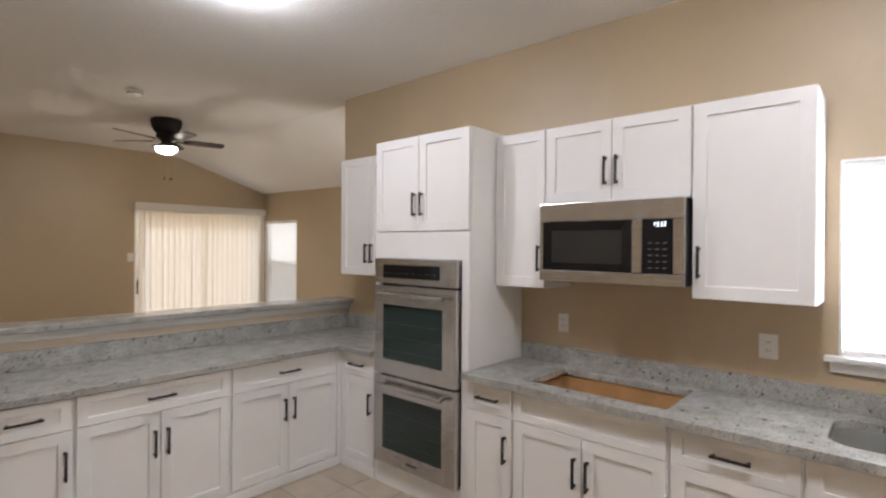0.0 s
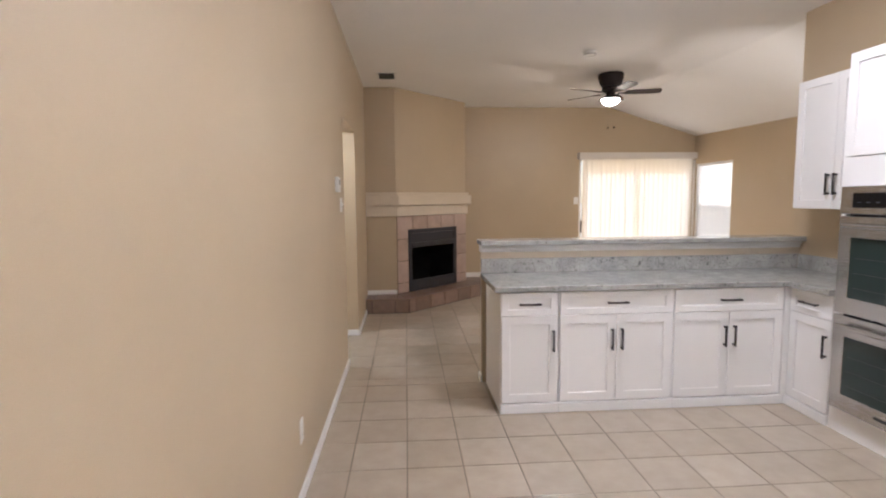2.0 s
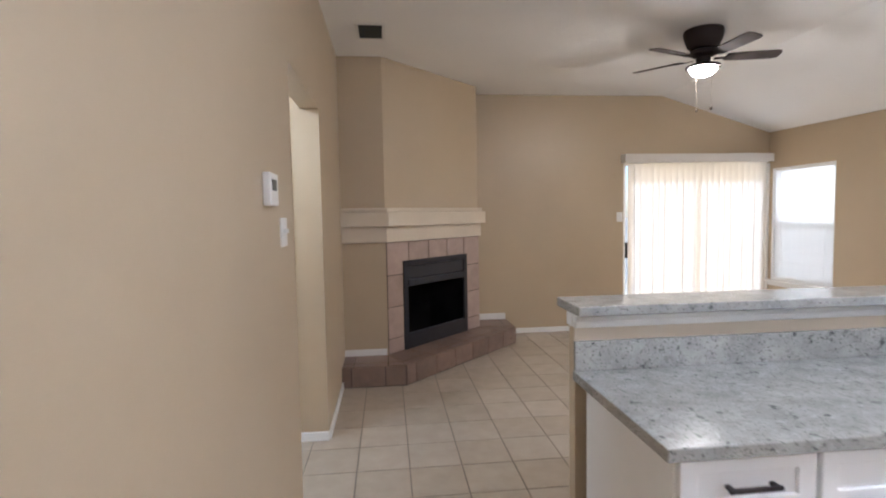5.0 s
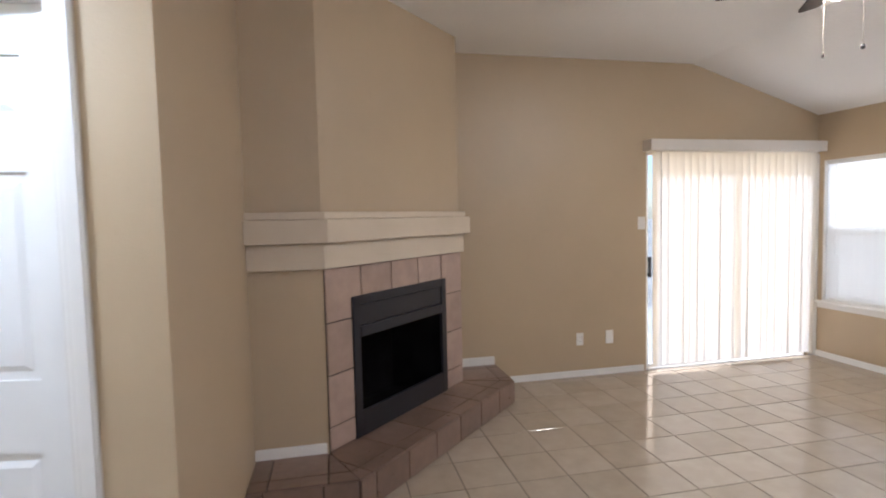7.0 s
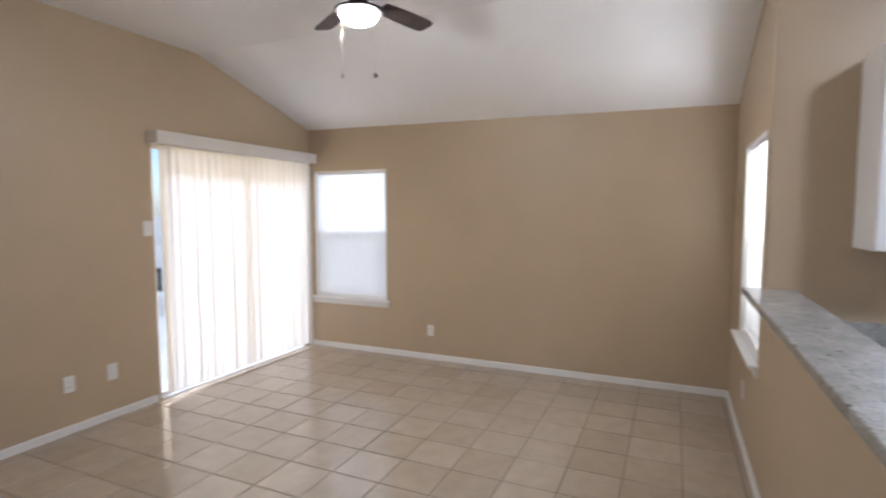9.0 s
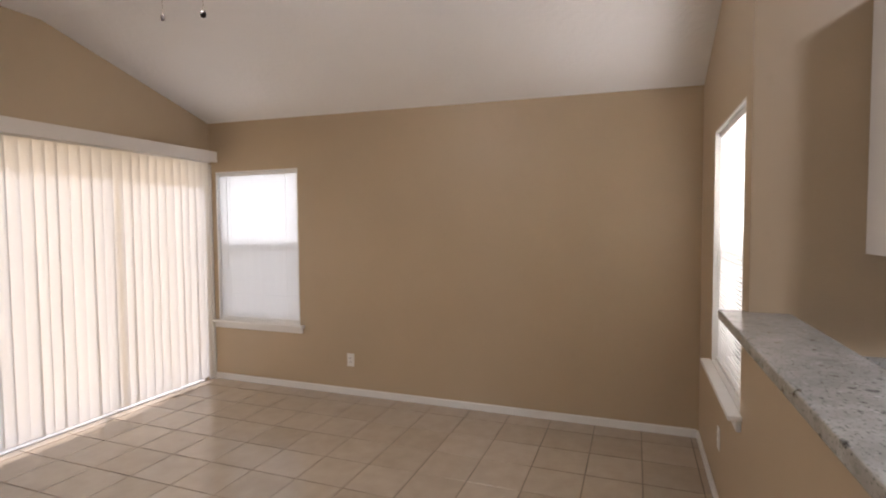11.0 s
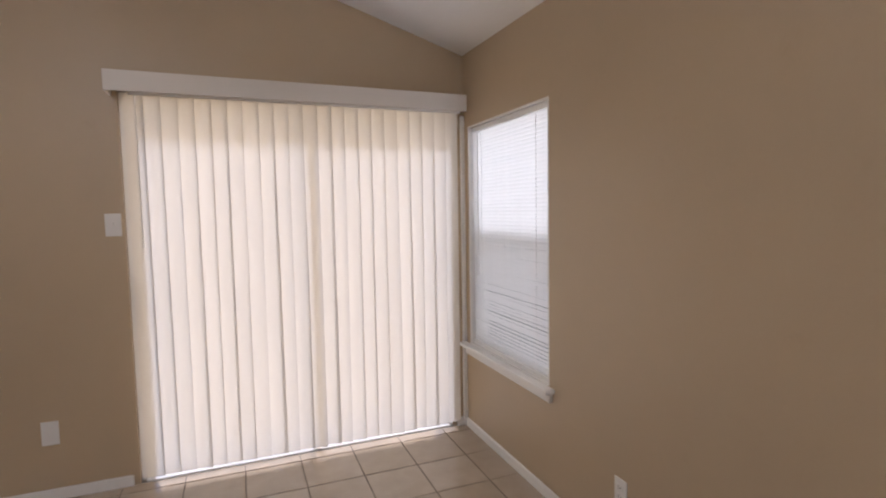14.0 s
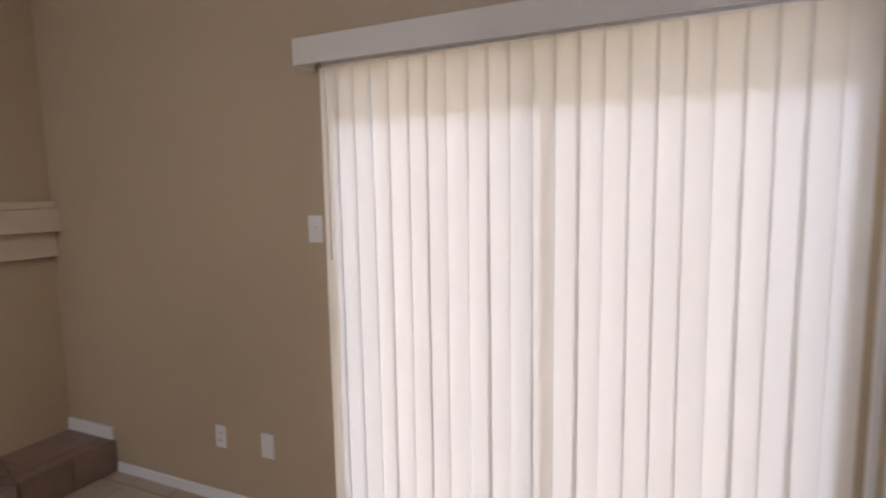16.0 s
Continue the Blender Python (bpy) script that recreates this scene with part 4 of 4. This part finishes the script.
# ---- hall door ----
def hall_door():
    x0, x1, z0, z1 = HD
    d = tagged(new("door_2"), "white six-panel hall door, slightly ajar, in white casing", "door", kind="structure")
    y = HY1
    part("casing", join(rbox(x1 + 0.002, x1 + 0.062, y - 0.018, y - 0.0005, 0, z1 + 0.06, 0.005), rbox(x0 - 0.062, x0 - 0.002, y - 0.018, y - 0.0005, 0, z1 + 0.06, 0.005), rbox(x0 - 0.002, x1 + 0.002, y - 0.018, y - 0.0005, z1 + 0.002, z1 + 0.06, 0.005),
         rbox(x1 + 0.02, x1 + 0.055, y - 0.024, y - 0.017, 0, z1 + 0.05, 0.003)), WHITE, d, "white moulded casing")
    part("jamb", boxes((x1 - 0.012, x1, y, y + T, 0, z1), (x0, x0 + 0.012, y, y + T, 0, z1), (x0 + 0.012, x1 - 0.012, y, y + T, z1 - 0.012, z1)), WHITE, d)
    yl = y + 0.055
    a, b, top = x0 + 0.014, x1 - 0.014, z1 - 0.014
    w = b - a
    st = 0.095
    leaf = [(a, b, yl + 0.010, yl + 0.035, 0.008, top)]
    zs = [(0.008, 0.22), (0.868, 1.08), (1.67, 1.812), (1.99, top)]
    for p, q in zs:
        leaf.append((a + st, b - st, yl, yl + 0.0098, p, q))
    for p, q in ((a, a + st), (a + w / 2 - st / 2, a + w / 2 + st / 2), (b - st, b)):
        if p == a or q == b:
            leaf.append((p, q, yl, yl + 0.0098, 0.008, top))
        else:
            for (u0, u1), (v0, v1) in zip(zs, zs[1:]):
                leaf.append((p, q, yl, yl + 0.0098, u1, v0))
    lf = part("leaf", boxes(*leaf), DOORW, d, "white moulded door leaf, standing ajar", m=pose(b, yl, 0, 0, 0, -9) @ pose(-b, -yl, 0))
    for px in ((a + st, a + w / 2 - st / 2), (a + w / 2 + st / 2, b - st)):
        for (u0, u1), (v0, v1) in zip(zs, zs[1:]):
            bm = boxes((px[0] + 0.025, px[1] - 0.025, yl + 0.001, yl + 0.0098, u1 + 0.025, v0 - 0.025))
            fr = [v for v in bm.verts if v.co.y < yl + 0.005]
            cx, cz = (px[0] + px[1]) / 2, (u1 + v0) / 2
            for v in fr:
                v.co.x += 0.018 if v.co.x < cx else -0.018
                v.co.z += 0.018 if v.co.z < cz else -0.018
            part("raised_panel", bm, DOORW, lf)
    kn = lathe([(0, 0), (0.028, 0), (0.028, -0.006), (0.012, -0.012), (0.012, -0.03), (0.026, -0.042), (0.026, -0.055), (0.012, -0.062), (0, -0.062)], 20, pose(a + 0.06, yl, 0.93, -90, 0, 0))
    part("knob", kn, STEEL, lf, "brushed steel door knob", smooth=True)


hall_door()


# ---- fireplace ----
S2 = math.sqrt(0.5)
FL = (FX1 - FX0) / S2
FACE = pose(FX0, FX0 + FC, 0, 0, 0, 45)        # local x along the diagonal face, -y into the room


def fireplace():
    fp = thing("fireplace", pose(0, 0, 0), "corner fireplace with tan chimney breast and tiled surround", "fireplace")
    fb0, fb1, fbz0, fbz1 = 0.21, 1.243, HEARTH_Z, 1.057
    core = [(WL, FX0 + FC), (FX0, FX0 + FC), (FX1, FX1 + FC), (FX1, YN), (WL, YN)]
    # breast above the firebox, and its two cheeks below
    n = Vector((S2, -S2))
    def on(u, back=0.0):
        return (FX0 + u * S2 - back * S2, FX0 + FC + u * S2 + back * S2)
    dz = 1.03
    part("chimney_breast", prism(core, dz, ZC), TAN, fp, "tan painted chimney breast")
    part("cheek", prism([(WL, FX0 + FC), (FX0, FX0 + FC), on(fb0 + 0.03), on(fb0 + 0.03, 0.42), (WL, YN - 0.8)], HEARTH_Z - 0.01, dz), TAN, fp)
    part("cheek", prism([on(fb1 - 0.03), (FX1, FX1 + FC), (FX1, YN), (FX1 - 0.75, YN), on(fb1 - 0.03, 0.42)], HEARTH_Z - 0.01, dz), TAN, fp)
    part("firebox_back", prism([on(fb0 + 0.03, 0.40), on(fb1 - 0.03, 0.40), on(fb1 - 0.03, 0.43), on(fb0 + 0.03, 0.43)], HEARTH_Z, dz), SOOT, fp, "sooty black firebox back")
    part("firebox_side", prism([on(fb0 + 0.031, 0.01), on(fb0 + 0.05, 0.01), on(fb0 + 0.15, 0.40), on(fb0 + 0.031, 0.40)], HEARTH_Z + 0.0125, dz), SOOT, fp, "sooty black firebox side")
    part("firebox_side", prism([on(fb1 - 0.05, 0.01), on(fb1 - 0.031, 0.01), on(fb1 - 0.031, 0.40), on(fb1 - 0.15, 0.40)], HEARTH_Z + 0.0125, dz), SOOT, fp, "sooty black firebox side")
    part("firebox_floor", prism([on(fb0 + 0.03, 0.0), on(fb1 - 0.03, 0.0), on(fb1 - 0.03, 0.40), on(fb0 + 0.03, 0.40)], HEARTH_Z, HEARTH_Z + 0.012), SOOT, fp, "sooty black firebox floor")
    # black metal front with louvre band, smoke hood and ash lip
    def face_part(name, rows, mat, label, parent=fp, r=0.003):
        return part(name, join(*[rbox(*q, r, 1) for q in rows]), mat, parent, label, m=FACE)
    ff = face_part("firebox_header", [(fb0 + 0.062, fb1 - 0.062, -0.026, -0.001, fbz1 - 0.055, fbz1)], BLACKM, "black steel header plate")
    face_part("firebox_stile", [(fb0, fb0 + 0.062, -0.026, -0.001, fbz0 + 0.001, fbz1)], BLACKM, "black steel side plate")
    face_part("firebox_stile", [(fb1 - 0.062, fb1, -0.026, -0.001, fbz0 + 0.001, fbz1)], BLACKM, "black steel side plate")
    face_part("firebox_kick_plate", [(fb0 + 0.062, fb1 - 0.062, -0.026, -0.001, fbz0 + 0.001, fbz0 + 0.155)], BLACKM, "black steel lower plate")
    part("louvre", join(*[rbox(fb0 + 0.064, fb1 - 0.064, -0.018, -0.010, fbz1 - 0.185, fbz1 - 0.057, 0.003, 1)]), BLACKM, ff, "black louvre plate")
    bm = rbox(fb0 + 0.064, fb1 - 0.064, -0.03, -0.006, fbz1 - 0.255, fbz1 - 0.188, 0.006)
    part("smoke_hood", bm, BLACKM, ff, "rounded black hood bar")
    # diagonal mantel that wraps round both sides
    for z0, z1, out, nm in ((1.245, 1.392, 0.035, "mantel_frieze"), (1.393, 1.525, 0.085, "mantel_shelf"), (1.526, 1.566, 0.05, "mantel_cap")):
        k = out * math.tan(radians(22.5))
        lo = [(WL, FX0 + FC - out), (FX0 + k, FX0 + FC - out), (FX1 + out, FX1 + FC - k), (FX1 + out, YN)]
        hi = [(FX1 + 0.001, YN), (FX1 + 0.001, FX1 + FC), (FX0, FX0 + FC - 0.001), (WL, FX0 + FC - 0.001)]
        bm = prism(lo + hi, z0, z1)
        o = part(nm, bm, CREAM, fp, "cream painted mantel moulding")
        edge_round(o, 0.006)
    # surround tiles on the face
    part("tile_bed", boxes((0.0, fb0 + 0.02, -0.004, -0.001, HEARTH_Z, 1.244), (fb1 - 0.02, FL, -0.004, -0.001, HEARTH_Z, 1.244), (fb0 + 0.02, fb1 - 0.02, -0.004, -0.001, fbz1 - 0.02, 1.244)), BGROUT, fp, "dark tile joints", m=FACE)
    j = 0.004
    def tile(u0, u1, z0, z1):
        part("tile", rbox(u0 + j, u1 - j, -0.013, -0.0035, z0 + j, z1 - j, 0.0025, 1), BRICKT, fp, m=FACE)
    zs = [HEARTH_Z, 0.325, 0.627, 0.93, 1.244]
    for a, b in zip(zs, zs[1:]):
        tile(0.0, 0.235 if b < 1.2 else 0.30, a, b)
        tile(fb1 - 0.03 if b < 1.2 else 1.20, FL, a, b)
    for k in range(1, 4):
        tile(0.30 * k, 0.30 * (k + 1), 0.93, 1.244)
    # raised hearth
    hx = thing("hearth", pose(0, 0, 0), "raised brown tiled hearth in front of the fireplace", "hearth")
    A, Bp, Cp, D = (WL, 3.21), (-0.60, 3.205), (0.705, 4.51), (0.705, YN)
    part("core", prism([A, Bp, Cp, D, (FX1, YN), (FX1, FX1 + FC), (FX0, FX0 + FC), (WL, FX0 + FC)], 0.001, HEARTH_Z - 0.012), BGROUT, hx, "dark tile joints")
    tz0, tz1 = HEARTH_Z - 0.0115, HEARTH_Z
    g = 0.004

    def clip(poly, region):
        """Cut a polygon to a convex region given anticlockwise."""
        for i in range(len(region)):
            (ax, ay), (bx, by) = region[i], region[(i + 1) % len(region)]
            ln = math.hypot(bx - ax, by - ay)
            side = lambda p: ((bx - ax) * (p[1] - ay) - (by - ay) * (p[0] - ax)) / ln - g
            out = []
            for k in range(len(poly)):
                p, q = poly[k - 1], poly[k]
                sp, sq = side(p), side(q)
                if (sp < 0) != (sq < 0):
                    f = sp / (sp - sq)
                    out.append((p[0] + f * (q[0] - p[0]), p[1] + f * (q[1] - p[1])))
                if sq >= 0:
                    out.append(q)
            poly = out
            if len(poly) < 3:
                return []
        return poly

    P, Q = (FX0, FX0 + FC), (FX1, FX1 + FC)
    for region, org, ang in (([A, Bp, P, (WL, FX0 + FC)], A, 0), ([Bp, Cp, Q, P], Bp, 45), ([Cp, D, (FX1, YN), Q], Cp, 90)):
        ca, sa = math.cos(radians(ang)), math.sin(radians(ang))
        for iu in range(-3, 9):
            for u, v, wu, wv in ((0.10 + iu * 0.30, -0.02, 0.30, 0.12), (0.10 + iu * 0.30, 0.10, 0.30, 0.30)):
                cell = [(u + g, v + g), (u + wu - g, v + g), (u + wu - g, v + wv - g), (u + g, v + wv - g)]
                poly = clip([(org[0] + ca * a - sa * b, org[1] + sa * a + ca * b) for a, b in cell], region)
                if len(poly) > 2 and abs(sum(poly[k - 1][0] * poly[k][1] - poly[k][0] * poly[k - 1][1] for k in range(len(poly)))) > 0.002:
                    part("tile", prism(poly, tz0, tz1), HEARTHT, hx)
    # riser tiles
    def riser(m, L, n0, w):
        u = 0.0
        widths = [n0]
        while sum(widths) < L - 1e-3:
            widths.append(min(w, L - sum(widths)))
        for wd in widths:
            if wd > 0.03:
                part("tile", rbox(u + g, u + wd - g, -0.010, -0.0005, 0.008, HEARTH_Z - 0.006, 0.002, 1), HEARTHT, hx, m=m)
            u += wd
    riser(pose(WL, 3.21, 0), 0.555, 0.08, 0.295)
    riser(pose(-0.60, 3.205, 0, 0, 0, 45), 1.846, 0.12, 0.29)
    riser(pose(0.705, 4.51, 0, 0, 0, 90), YN - 4.51, 0.25, 0.25)


fireplace()

# ---- floor tiles ----
floor = structure("floor", boxes((HX, XE, YB, YN, -0.12, -0.004)), GROUT, "cream square ceramic tiles with brown grout", "floor")
PX, PY, TX = 0.3105, 0.3205, -0.637
G = 0.003
# rows start anew past a cut row at the half wall
ROWS = [(-0.045 + k * PY, -0.045 + (k + 1) * PY) for k in range(-15, 2)] + [(0.596, 0.746)] + [(0.746 + k * PY, 0.746 + (k + 1) * PY) for k in range(14)]


def tile_mesh(w, d):
    bm = boxes((-w / 2, w / 2, -d / 2, d / 2, -0.006, 0.0))
    top = [e for e in bm.edges if all(v.co.z > -1e-5 for v in e.verts)]
    bmesh.ops.bevel(bm, geom=top, offset=0.002, segments=1, affect='EDGES')
    return bm


full = mesh_of("tile", tile_mesh(PX - 2 * G, PY - 2 * G), FLOORT)
rest = []
count = 0
spots = []
for i in range(-8, 18):
    for y0, y1 in ROWS:
        x0 = TX + i * PX
        x1 = x0 + PX
        a0, a1, b0, b1 = max(x0, HX), min(x1, XE), max(y0, YB), min(y1, YN)
        if a1 - a0 < 0.02 or b1 - b0 < 0.02:
            continue
        if a1 < WL + 0.001 and (b1 < HALL[0] or b0 > HALL[1]):
            continue
        if (a0 > XK and b1 < YS) or (a0 > 2.1 and b1 < -0.05) or (a0 > 0.0 and b0 > 0.0 and b1 < 0.6):
            continue
        near = -1.2 < a0 and y0 > -2.2
        whole = a1 - a0 > PX - 1e-4 and b1 - b0 > PY - 1e-4
        spots.append((not (near and whole), abs(y0 - 1.4) + 0.4 * abs(x0 - 1.0), a0, a1, b0, b1))
spots.sort()
for edge, _, a0, a1, b0, b1 in spots:
    if not edge and count < 300:
        t = new("tile", full)
        t.parent = floor
        t.matrix_basis = pose((a0 + a1) / 2, (b0 + b1) / 2, random.uniform(-0.0004, 0.0004), random.uniform(-.08, .08), random.uniform(-.08, .08), 0)
        count += 1
    else:
        rest.append((a0 + G, a1 - G, b0 + G, b1 - G, -0.006, 0.0))
o = part("tile_field", boxes(*rest), FLOORT, floor)
tagged(o, kind="stuff")
